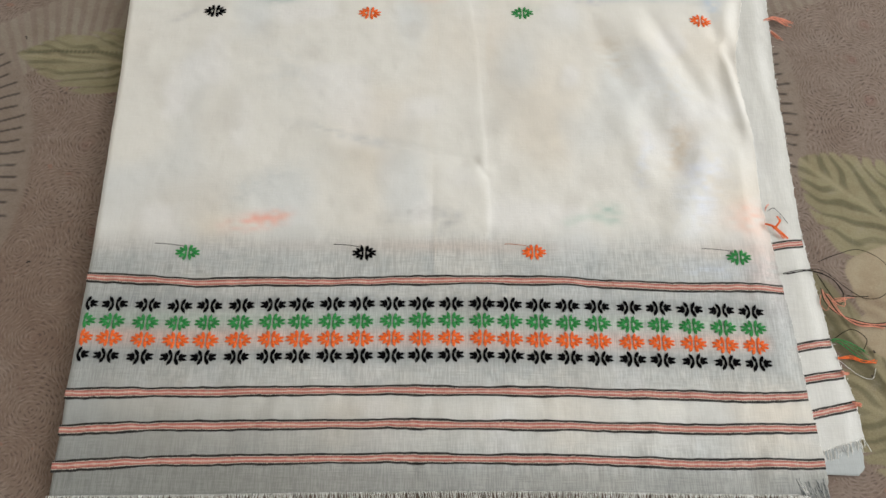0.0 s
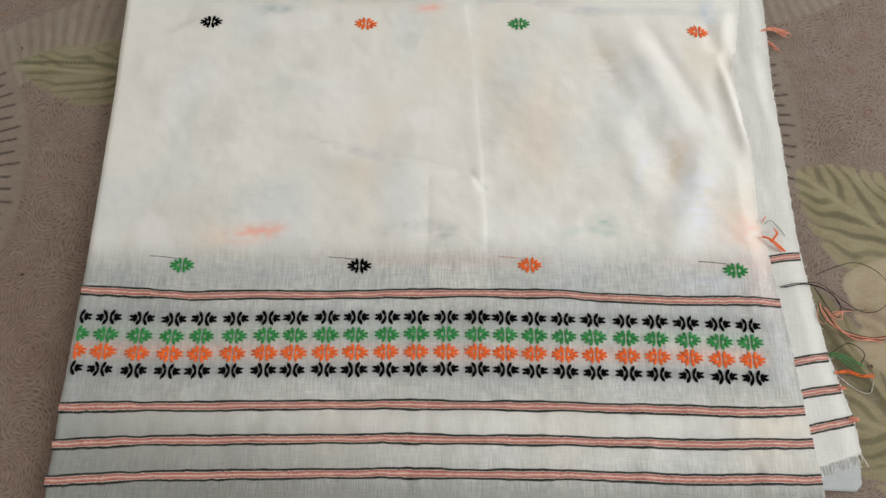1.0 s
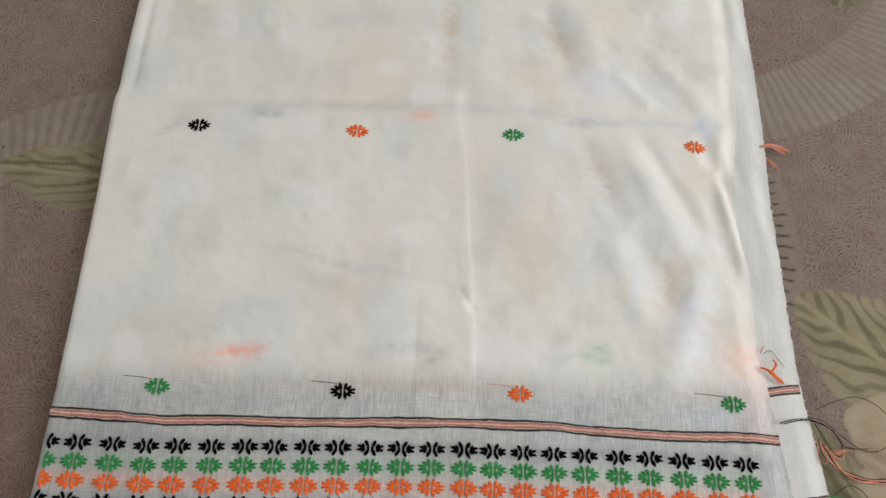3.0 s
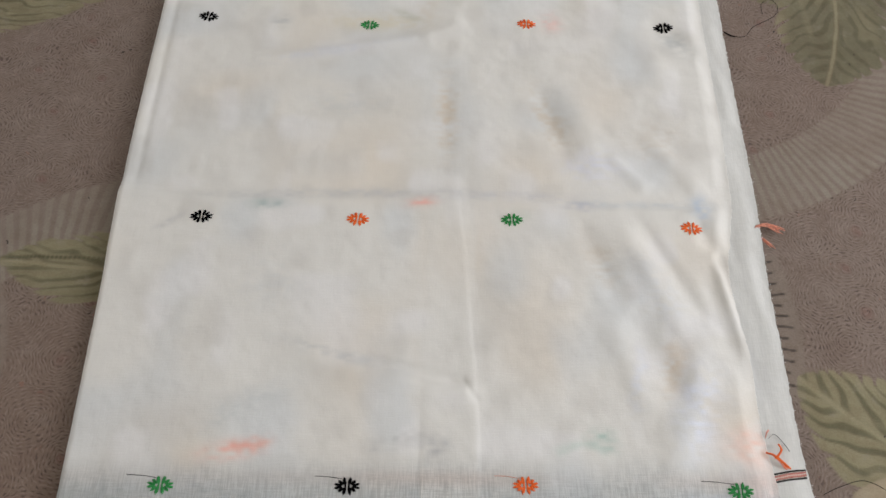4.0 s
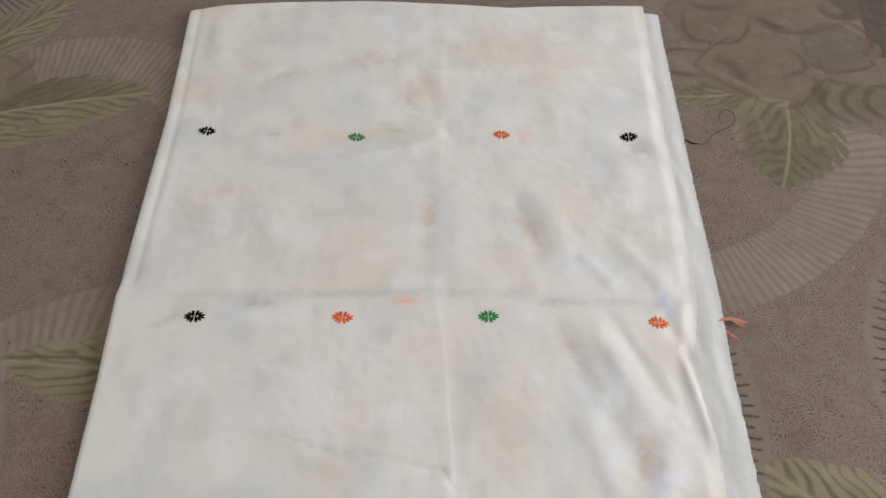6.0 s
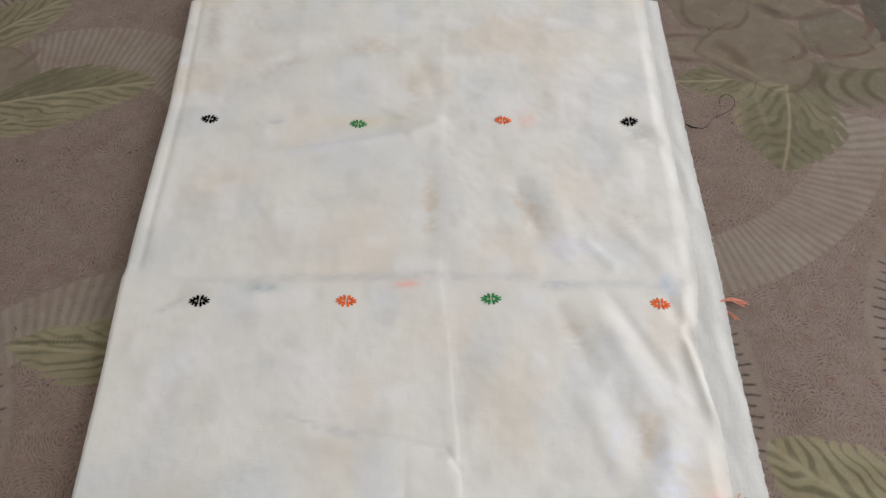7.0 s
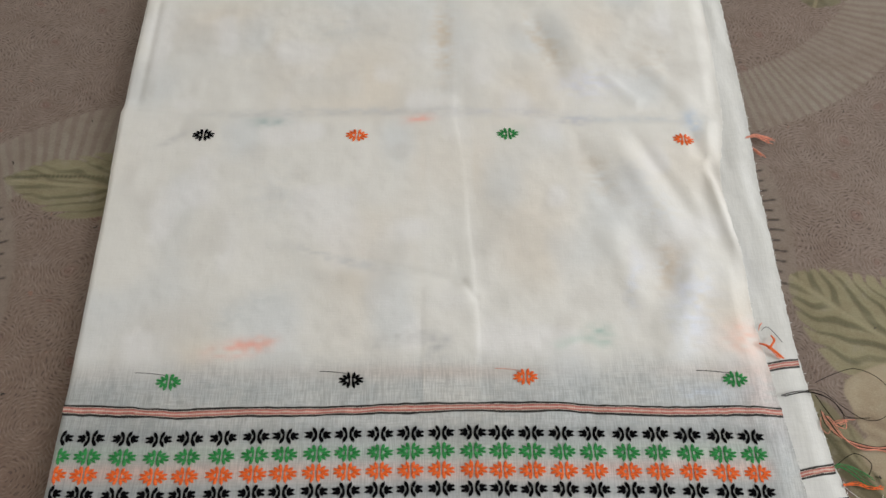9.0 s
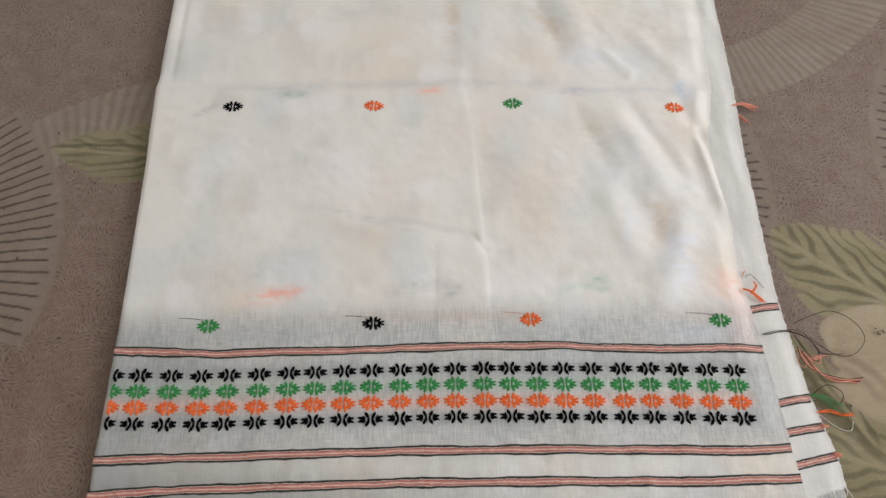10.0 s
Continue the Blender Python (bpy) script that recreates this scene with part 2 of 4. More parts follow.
# ---- the room ----
def block(name, x0, x1, y0, y1, z0, z1, material, bevel=0.0):
    bm = bmesh.new()
    bmesh.ops.create_cube(bm, size=1.0)
    bmesh.ops.scale(bm, vec=(x1 - x0, y1 - y0, z1 - z0), verts=bm.verts)
    bmesh.ops.translate(bm, vec=((x0 + x1) / 2, (y0 + y1) / 2, (z0 + z1) / 2), verts=bm.verts)
    if bevel:
        bmesh.ops.bevel(bm, geom=bm.edges[:], offset=bevel, segments=3, affect="EDGES", profile=0.5)
    me = bpy.data.meshes.new(name)
    bm.to_mesh(me)
    bm.free()
    me.materials.append(material)
    return new(name, me)


X0, X1, Y0, Y1, Z0, Z1, TH = ROOM_X0, ROOM_X1, ROOM_Y0, ROOM_Y1, FLOOR_Z, CEIL_Z, 0.15
tagged(block("floor", X0 - TH, X1 + TH, Y0 - TH, Y1 + TH, Z0 - 0.1, Z0, FLOOR), "grey-brown stone floor of a bedroom", "floor", kind="structure")
tagged(block("ceiling", X0 - TH, X1 + TH, Y0 - TH, Y1 + TH, Z1, Z1 + 0.1, PAINT), "plain off-white painted bedroom ceiling", "ceiling", kind="structure")
# unseen wall, set close and pale so its bounce lifts the left side
tagged(block("wall_west", X0 - TH, X0, Y0, Y1, Z0, Z1, PAINT), "plain off-white painted bedroom wall", "wall", kind="structure")
tagged(block("wall_south", X0 - TH, X1 + TH, Y0 - TH, Y0, Z0, Z1, PAINT), "plain off-white painted bedroom wall", "wall", kind="structure")
tagged(block("wall_north", X0 - TH, X1 + TH, Y1, Y1 + TH, Z0, Z1, PAINT), "plain off-white painted bedroom wall", "wall", kind="structure")
east = tagged(new("wall_east"), "off-white painted bedroom wall with one window opening", "wall", kind="structure")
for nm, a in (("wall_panel", (Y0, WIN_Y0, Z0, Z1)), ("wall_panel", (WIN_Y1, Y1, Z0, Z1)), ("wall_panel", (WIN_Y0, WIN_Y1, Z0, WIN_Z0)), ("wall_panel", (WIN_Y0, WIN_Y1, WIN_Z1, Z1))):
    under(block(nm, X1, X1 + TH, a[0], a[1], a[2], a[3], PAINT), east)
win = tagged(new("window_1"), "open grey painted window frame beside the bed", "window", kind="structure")
for nm, a in (("window_jamb", (WIN_Y0, WIN_Y0 + 0.04, WIN_Z0, WIN_Z1)), ("window_jamb", (WIN_Y1 - 0.04, WIN_Y1, WIN_Z0, WIN_Z1)),
              ("window_sill", (WIN_Y0 + 0.04, WIN_Y1 - 0.04, WIN_Z0, WIN_Z0 + 0.03)), ("window_head", (WIN_Y0 + 0.04, WIN_Y1 - 0.04, WIN_Z1 - 0.04, WIN_Z1))):
    under(block(nm, X1 + 0.06, X1 + 0.12, a[0], a[1], a[2], a[3], FRAME, 0.004), win)

# ---- the bed ----
tagged(block("bed_base", -0.98, 0.98, -0.78, 1.68, FLOOR_Z, -0.22, plain("bed_wood", (0.2, 0.12, 0.07), 0.5, 0.3, 12), 0.01), "dark wooden bed base under the mattress", "bed")
tagged(block("mattress", -0.97, 0.97, -0.77, 1.67, -0.22, -0.012, TICKING, 0.03), "thick pale mattress under the bedspread", "mattress")

GROUND = np.array((0.238, 0.182, 0.152))
PALE = np.array((0.315, 0.283, 0.232))
LINE = np.array((0.045, 0.033, 0.027))
LEAF = np.array((0.262, 0.237, 0.145))
LEAF_DARK = np.array((0.102, 0.092, 0.046))
LEAF_PALE = np.array((0.360, 0.325, 0.205))
CREAM = np.array((0.230, 0.195, 0.138))
TAN = np.array((0.140, 0.095, 0.065))


class Print:
    """Colours printed on the bedspread, shape by shape."""

    def __init__(self, x, y):
        self.wx = 0.0007 * vnoise(x * 90, y * 90, 5)
        self.wy = 0.0007 * vnoise(x * 90 + 40, y * 90, 6)
        self.x, self.y = x + self.wx, y + self.wy
        # ground slightly darker and warmer at the near left
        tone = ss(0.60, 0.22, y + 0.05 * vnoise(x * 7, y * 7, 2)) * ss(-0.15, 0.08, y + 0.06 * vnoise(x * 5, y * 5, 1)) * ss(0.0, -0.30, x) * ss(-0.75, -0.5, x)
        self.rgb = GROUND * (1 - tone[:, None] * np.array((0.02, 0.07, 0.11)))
        self.free = np.ones(len(x))
        self.owner = np.zeros(len(x), dtype=np.int32)
        self.names = [("cover_sheet", "")]

    def begin(self, name, label):
        """Start a printed motif: what is laid from here on belongs to it."""
        self.names.append((name, label))

    def lay(self, m, c, cover=1.0):
        self.rgb += (c - self.rgb) * m[:, None]
        self.owner[m * cover > 0.5] = len(self.names) - 1
        self.free *= 1 - cover * m

    def polar(self, cx, cy):
        return np.hypot(self.x - cx, self.y - cy), np.degrees(np.arctan2(self.y - cy, self.x - cx))

    def fan(self, cx, cy, r0, r1, a0, a1, pitch, phase=0.0):
        """A pale fan with dark ribs that run out to its rim."""
        r, a = self.polar(cx, cy)
        a = np.where(a < a0 - 90, a + 360, a)
        inside = ss(a0 - 0.8, a0, a) * ss(a1 + 0.8, a1, a)
        self.lay(ss(r1 + 0.003, r1 - 0.002, r) * ss(r0, r0 + 0.02, r) * inside, GROUND * 0.7 + PALE * 0.3, 0.85)
        k = np.round((a - phase) / pitch)
        d = np.abs(a - phase - k * pitch) * np.pi / 180 * r
        tip = r1 - 0.003 - 0.006 * (0.5 + 0.5 * np.sin(k * 2.3))
        self.lay(ss(0.0015, 0.0007, d) * ss(tip, tip - 0.004, r) * ss(r0, r0 + 0.02, r) * inside * 0.85, LINE, 1.0)

    def band(self, cx, cy, r0, r1, a0, a1, sx, sy, pitch):
        """An arched band of pale strokes that spread from (sx, sy)."""
        r, a = self.polar(cx, cy)
        q = ss(r0 - 0.002, r0 + 0.002, r) * ss(r1 + 0.002, r1 - 0.002, r) * ss(a0 - 1, a0, a) * ss(a1 + 1, a1, a)
        self.lay(q, GROUND * 0.82 + PALE * 0.18, 0.9)
        b = self.polar(sx, sy)[1]
        k = np.abs((b / pitch) % 1.0 - 0.5) * 2
        # strokes fade out towards the right, from x 0.50
        self.lay(q * ss(0.30, 0.62, k) * (0.62 + 0.2 * vnoise(self.x * 35, self.y * 35, 1)) * ss(0.63, 0.50, self.x), PALE, 0.0)

    def leaf(self, x0, y0, x1, y1, half, veins=6, dark=0.8, sweep=0.5, upper=0.0, base=LEAF):
        """A brush-painted leaf from its base to its tip: pale body, dark wedges that sweep out from the midrib, ragged rim."""
        d, s = seg(self.x, self.y, x0, y0, x1, y1)
        d = d + 0.10 * half * np.sin(s * 3.0)
        w = half * np.clip(np.sin(np.pi * np.clip(s, 0, 1) ** 0.8), 0, 1) ** 0.7
        side = np.abs(d) / half
        n1 = vnoise(self.x * 55, self.y * 55, 2)
        brush = vnoise(s * 4 + veins, d / half * 7 + s * 9 * sweep, 3)
        v = (s - side * sweep) * veins + 0.35 * n1 + 0.5 * vnoise(self.x * 20, self.y * 20, 4) + 0.1 * brush + 0.35 * (d > 0)
        wedge = np.abs(v % 1.0 - 0.5) * 2
        w = w * (1 - 0.22 * ss(0.5, 1.0, wedge) - 0.06 * n1)
        body = ss(0.002, -0.002, np.abs(d) - w) * (s > 0) * (s < 1)
        self.lay(body, base)
        self.lay(body * ss(0.1, 0.9, vnoise(self.x * 30, self.y * 30, 7)) * 0.5, LEAF_PALE)
        cut = 0.32 + 0.50 * side
        self.lay(body * ss(cut, cut + 0.30, wedge) * dark * ss(0.0, 0.10, side) * (1 - 0.3 * s) * (0.9 + 0.1 * brush), LEAF_DARK)
        self.lay(body * ss(0.15, 0.7, brush) * 0.2, LEAF_DARK * 1.5)
        self.lay(body * ss(-0.15, -0.8, brush) * 0.22, LEAF_PALE)
        self.lay(body * ss(-0.002, 0.004, -d) * upper * ss(0.95, 0.4, s), LEAF_DARK * 1.15)
        self.lay(body * ss(0.0026, 0.0008, np.abs(d)) * 0.6, LEAF_PALE)

    def stroke(self, x0, y0, xm, ym, x1, y1, w, c, much=0.8):
        """A tapering brush stroke through three points."""
        best = np.full(len(self.x), 9.0)
        where = np.zeros(len(self.x))
        near = (np.abs(self.x - xm) < 0.12) & (np.abs(self.y - ym) < 0.12)
        px, py = self.x[near], self.y[near]
        b, q = best[near], where[near]
        cx, cy = 2 * xm - (x0 + x1) / 2, 2 * ym - (y0 + y1) / 2
        for t in np.linspace(0, 1, 28):
            r = np.hypot(px - ((1 - t) ** 2 * x0 + 2 * t * (1 - t) * cx + t * t * x1), py - ((1 - t) ** 2 * y0 + 2 * t * (1 - t) * cy + t * t * y1))
            q = np.where(r < b, t, q)
            b = np.minimum(b, r)
        m = np.zeros(len(self.x))
        m[near] = ss(w, w * 0.25, b) * (0.45 + 0.55 * np.sin(np.pi * np.clip(q, 0.05, 0.95))) * much
        self.lay(m, c)

    def petal(self, cx, cy, a, b, turn, rim=0.75, tone=0.88):
        """A cream petal with a soft tan rim and a wavy outline."""
        c, s = math.cos(radians(turn)), math.sin(radians(turn))
        u, v = (self.x - cx) * c + (self.y - cy) * s, -(self.x - cx) * s + (self.y - cy) * c
        th = np.arctan2(v / b, u / a)
        e = np.hypot(u / a, v / b) * (1 + 0.08 * np.sin(3 * th + cx * 50) + 0.05 * np.sin(5 * th + cy * 80))
        self.lay(ss(1.0, 0.94, e), CREAM * tone)
        self.lay(ss(1.0, 0.95, e) * ss(0.80, 0.97, e) * rim * (0.45 + 0.55 * np.sin(th * 1.5 + cx * 30) ** 2), TAN)
        self.lay(ss(0.75, 0.1, np.abs(e - 0.35)) * ss(1.0, 0.8, e) * 0.16 * (0.5 + 0.5 * np.cos(th + 1)), TAN)


def axis(parts):
    return np.concatenate([np.arange(a, b - 1e-9, s) for a, b, s in parts] + [[parts[-1][1]]])


def build_bedspread():
    xs = axis([(-1.0, -0.64, 0.02), (-0.64, -0.25, 0.0012), (-0.25, 0.215, 0.015), (0.215, 0.64, 0.0012), (0.64, 1.0, 0.02)])
    ys = axis([(-0.8, 0.03, 0.02), (0.03, 1.14, 0.0012), (1.14, 1.7, 0.02)])
    X, Y = np.meshgrid(xs, ys)
    x, y = X.ravel(), Y.ravel()
    p = Print(x, y)
    p.begin("printed_fan", "pale printed fan with dark ribs")
    p.fan(-0.593, 0.365, 0.10, 0.238, -19, 47, 2.95, 1.0)
    p.begin("printed_fan", "pale printed fan with dark ribs")
    p.fan(0.055, 0.446, 0.10, 0.234, -17, 14.5, 2.62, 0.27)
    p.begin("printed_fan", "pale printed fan with dark ribs")
    p.fan(0.635, 0.455, 0.10, 0.243, 138, 200, 2.75)
    p.begin("printed_fan", "pale printed fan with dark ribs")
    p.fan(-0.64, 1.09, 0.06, 0.165, -50, 20, 3.6)
    p.begin("printed_band", "arched printed band of pale strokes")
    p.band(0.20, 0.85, 0.250, 0.318, -78, -14, 0.262, 0.725, 3.3)
    p.begin("printed_band", "arched printed band of pale strokes")
    p.band(-0.22, 0.25, 0.270, 0.335, 95, 126, -0.335, 0.36, 3.6)
    p.begin("printed_band", "arched printed band of pale strokes")
    p.band(-0.405, 0.75, 0.112, 0.193, 22, 118, -0.427, 0.618, 1.7)
    # leaves and a pale petal on the far side
    p.begin("printed_leaf", "olive green printed leaf with dark veins")
    p.leaf(-0.235, 0.482, -0.388, 0.492, 0.036, 3, 0.85, 1.1)
    p.stroke(-0.388, 0.492, -0.345, 0.494, -0.29, 0.492, 0.003, LEAF_DARK, 0.9)
    p.begin("printed_leaf", "olive green printed leaf with dark veins")
    p.leaf(-0.575, 0.890, -0.462, 1.015, 0.042, 6, 0.85, 0.6, 0.35)
    p.begin("printed_flower", "cream printed flower with tan outlines")
    p.petal(-0.515, 0.862, 0.040, 0.050, 25, 0.4, 0.95)
    p.stroke(-0.50, 0.865, -0.488, 0.880, -0.480, 0.903, 0.006, TAN * 1.2)
    p.begin("printed_leaf", "olive green printed leaf with dark veins")
    p.leaf(-0.53, 0.765, -0.385, 0.795, 0.026, 5, 0.9, 0.7)
    p.begin("printed_leaf", "olive green printed leaf with dark veins")
    p.leaf(-0.505, 0.806, -0.325, 0.842, 0.047, 6, 0.8, 0.7, 0.75)
    # leaves and flower beside the hem
    p.begin("printed_leaf", "olive green printed leaf with dark veins")
    p.leaf(0.405, 0.292, 0.278, 0.394, 0.056, 6, 0.95, 0.75, 0.0, LEAF * 1.12)
    p.begin("printed_leaf", "olive green printed leaf with dark veins")
    p.leaf(0.43, 0.150, 0.250, 0.205, 0.052, 6, 0.8, 0.8, 0.0, LEAF * 1.1)
    p.begin("printed_leaf", "olive green printed leaf with dark veins")
    p.leaf(0.318, 0.195, 0.262, 0.300, 0.018, 3, 0.9, 0.7, 0.8)
    p.begin("printed_flower", "cream printed flower with tan outlines")
    p.petal(0.362, 0.245, 0.066, 0.040, -8, 0.15, 1.9)
    p.petal(0.348, 0.286, 0.056, 0.031, 4, 0.15, 1.9)
    p.stroke(0.303, 0.274, 0.325, 0.262, 0.345, 0.236, 0.006, TAN * 1.6, 0.5)
    p.stroke(0.300, 0.262, 0.318, 0.252, 0.330, 0.232, 0.005, TAN * 1.6, 0.4)
    # the large flower and its leaves
    dark = np.array((0.085, 0.062, 0.042))
    p.begin("printed_flower", "dark brown patch around the large flower")
    # dark brown areas at the flower's right and far side
    p.petal(0.605, 0.940, 0.075, 0.130, 0, 0.0, 0.36)
    p.petal(0.515, 1.020, 0.030, 0.045, 30, 0.0, 0.5)
    p.begin("printed_leaf", "olive green printed leaf with dark veins")
    p.leaf(0.385, 0.850, 0.282, 0.842, 0.030, 5, 0.8, 0.5, 0.5, LEAF * 0.70)
    p.begin("printed_leaf", "olive green printed leaf with dark veins")
    p.leaf(0.412, 0.845, 0.370, 0.698, 0.063, 7, 0.8, 0.45, 0.25, LEAF * 0.68)
    p.begin("printed_leaf", "olive green printed leaf with dark veins")
    p.stroke(0.440, 0.830, 0.510, 0.834, 0.580, 0.826, 0.046, LEAF * 0.62, 1.0)
    p.stroke(0.448, 0.868, 0.452, 0.850, 0.440, 0.833, 0.014, LEAF_DARK, 0.9)
    for a in (0.0, 0.024, 0.050, 0.078):
        p.stroke(0.474 + a, 0.860, 0.452 + a, 0.830, 0.472 + a, 0.799, 0.0065, LEAF_DARK, 0.95)
    p.stroke(0.455, 0.862, 0.50, 0.868, 0.556, 0.848, 0.010, LEAF_DARK, 0.9)
    p.begin("printed_flower", "cream printed flower with tan outlines")
    p.petal(0.305, 0.903, 0.045, 0.014, 0, 0.3, 1.0)
    p.petal(0.352, 0.992, 0.062, 0.052, 15, 0.3, 0.82)
    p.petal(0.455, 1.010, 0.066, 0.045, -10, 0.3, 0.86)
    p.petal(0.525, 0.885, 0.048, 0.024, 14, 0.3, 0.90)
    p.petal(0.497, 0.928, 0.050, 0.048, 10, 0.3, 0.72)
    p.petal(0.390, 0.905, 0.068, 0.076, 0, 0.25, 0.88)
    p.petal(0.352, 0.893, 0.040, 0.032, -40, 0.2, 0.90)
    rust = np.array((0.135, 0.075, 0.052))
    for x0, y0, xm, ym, x1, y1, w, c, m in (
            (0.437, 0.924, 0.447, 0.892, 0.418, 0.874, 0.006, TAN, 0.9), (0.347, 0.908, 0.362, 0.890, 0.371, 0.856, 0.013, TAN, 0.75),
            (0.412, 0.986, 0.450, 0.957, 0.523, 0.979, 0.007, TAN, 0.9), (0.418, 0.984, 0.430, 0.972, 0.446, 0.963, 0.008, dark, 0.7),
            (0.523, 0.979, 0.545, 0.948, 0.528, 0.917, 0.006, rust, 0.9), (0.528, 0.920, 0.531, 0.908, 0.534, 0.896, 0.004, rust, 0.9),
            (0.534, 0.897, 0.505, 0.886, 0.472, 0.882, 0.005, rust, 0.8), (0.469, 0.909, 0.466, 0.895, 0.473, 0.882, 0.005, TAN, 0.7),
            (0.320, 1.000, 0.318, 0.955, 0.345, 0.941, 0.006, TAN, 0.9), (0.345, 0.941, 0.382, 0.946, 0.402, 0.990, 0.005, TAN, 0.85),
            (0.316, 0.896, 0.350, 0.858, 0.392, 0.824, 0.004, TAN, 0.7), (0.392, 0.823, 0.432, 0.832, 0.456, 0.880, 0.004, TAN, 0.8),
            (0.316, 0.896, 0.342, 0.930, 0.378, 0.952, 0.004, TAN, 0.8), (0.392, 0.838, 0.360, 0.866, 0.330, 0.893, 0.006, CREAM * 1.15, 0.8),
            (0.280, 0.921, 0.305, 0.926, 0.332, 0.922, 0.006, TAN, 0.85), (0.276, 0.886, 0.298, 0.880, 0.320, 0.878, 0.007, TAN, 0.85),
            (0.333, 1.030, 0.345, 1.010, 0.385, 1.012, 0.007, TAN, 0.8), (0.500, 1.010, 0.508, 0.992, 0.540, 0.990, 0.010, rust, 0.8)):
        p.stroke(x0, y0, xm, ym, x1, y1, w, c, m)
    Z = 0.0014 * vnoise(x * 9, y * 9, 1) + 0.0006 * vnoise(x * 31, y * 31, 3) - 0.0012
    rub = ss(-0.40, -0.31, x) * ss(-0.27, -0.285, x) * ss(0.10, 0.2, y) * ss(0.50, 0.40, y)
    Z = Z + rub * (0.0007 * vnoise(x * 28, y * 150, 5) + 0.0004 * vnoise(x * 50, y * 290, 2))
    for x0, y0, x1, y1 in ((-0.322, 0.259, -0.292, 0.272), (-0.345, 0.322, -0.292, 0.333), (-0.36, 0.405, -0.30, 0.398)):
        d, q = seg(x, y, x0, y0, x1, y1)
        Z = Z + 0.0016 * ss(-0.1, 0.3, q) * ss(1.1, 0.7, q) * gauss(d, 0.0035)
    far = np.maximum(np.abs(x) - 0.97, 0) + np.maximum(y - 1.67, 0) + np.maximum(-0.77 - y, 0)
    Z = Z - far * 8
    P = np.stack([x, y, Z], -1)
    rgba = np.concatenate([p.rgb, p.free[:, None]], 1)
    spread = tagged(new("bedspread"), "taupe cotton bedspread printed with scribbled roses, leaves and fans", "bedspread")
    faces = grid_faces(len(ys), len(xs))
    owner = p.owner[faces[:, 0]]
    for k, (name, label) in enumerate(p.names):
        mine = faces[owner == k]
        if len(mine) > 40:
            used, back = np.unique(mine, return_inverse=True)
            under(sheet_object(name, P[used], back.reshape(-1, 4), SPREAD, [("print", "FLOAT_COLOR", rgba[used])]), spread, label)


build_bedspread()


# ---- the folded cloth ----
def left_edge(y):
    return np.interp(y, (0.11, 0.19, 0.30, 0.45, 0.56, 0.70, 0.80, 0.99), (-0.286, -0.287, -0.287, -0.292, -0.297, -0.298, -0.299, -0.309))


def right_edge(y):
    return np.interp(y, (0.11, 0.15, 0.19, 0.25, 0.28, 0.31, 0.345, 0.39, 0.41, 0.44, 0.47, 0.495, 0.51, 0.55, 0.65, 0.77, 0.90, 1.0),
                     (0.251, 0.253, 0.249, 0.246, 0.243, 0.241, 0.237, 0.2385, 0.2385, 0.2355, 0.2335, 0.2360, 0.2405, 0.249, 0.254, 0.256, 0.261, 0.266))


def hem_line(x):
    return np.interp(x, (-0.29, -0.19, -0.01, 0.08, 0.17, 0.23, 0.255), (0.1185, 0.1205, 0.1245, 0.125, 0.124, 0.1245, 0.120))


def top_line(x):
    return np.interp(x, (-0.31, -0.266, -0.195, -0.086, 0.01, 0.096, 0.168, 0.27), (0.989, 1.001, 1.008, 1.011, 1.006, 0.998, 1.002, 1.005))


def fold(x, y, x0, y0, x1, y1, high, w, sharp=0.0):
    """A soft ridge (or valley) along a segment; sharp skews it to one side."""
    d, s = seg(x, y, x0, y0, x1, y1)
    run = ss(-0.15, 0.15, s) * ss(1.15, 0.85, s)
    return high * run * np.exp(-(d / (w * (1 + sharp * np.sign(d)))) ** 2)


def layer_edge(y):
    return np.interp(y, (0.164, 0.188, 0.211, 0.241, 0.295, 0.333, 0.42, 0.478, 0.55, 0.61, 0.70, 0.80, 0.926, 0.99),
                     (0.2845, 0.284, 0.279, 0.273, 0.268, 0.265, 0.267, 0.268, 0.272, 0.2735, 0.275, 0.278, 0.281, 0.284))


def second_height(x, y):
    return 0.0036 + 0.0016 * ss(0.17, 0.34, y) + 0.0006 * vnoise(x * 95, y * 34 + 40 * x, 3) * ss(0.25, 0.4, y) + 0.0004 * vnoise(x * 50, y * 35, 2) - 0.0014 * ss(0.014, 0.0, layer_edge(y) - x)


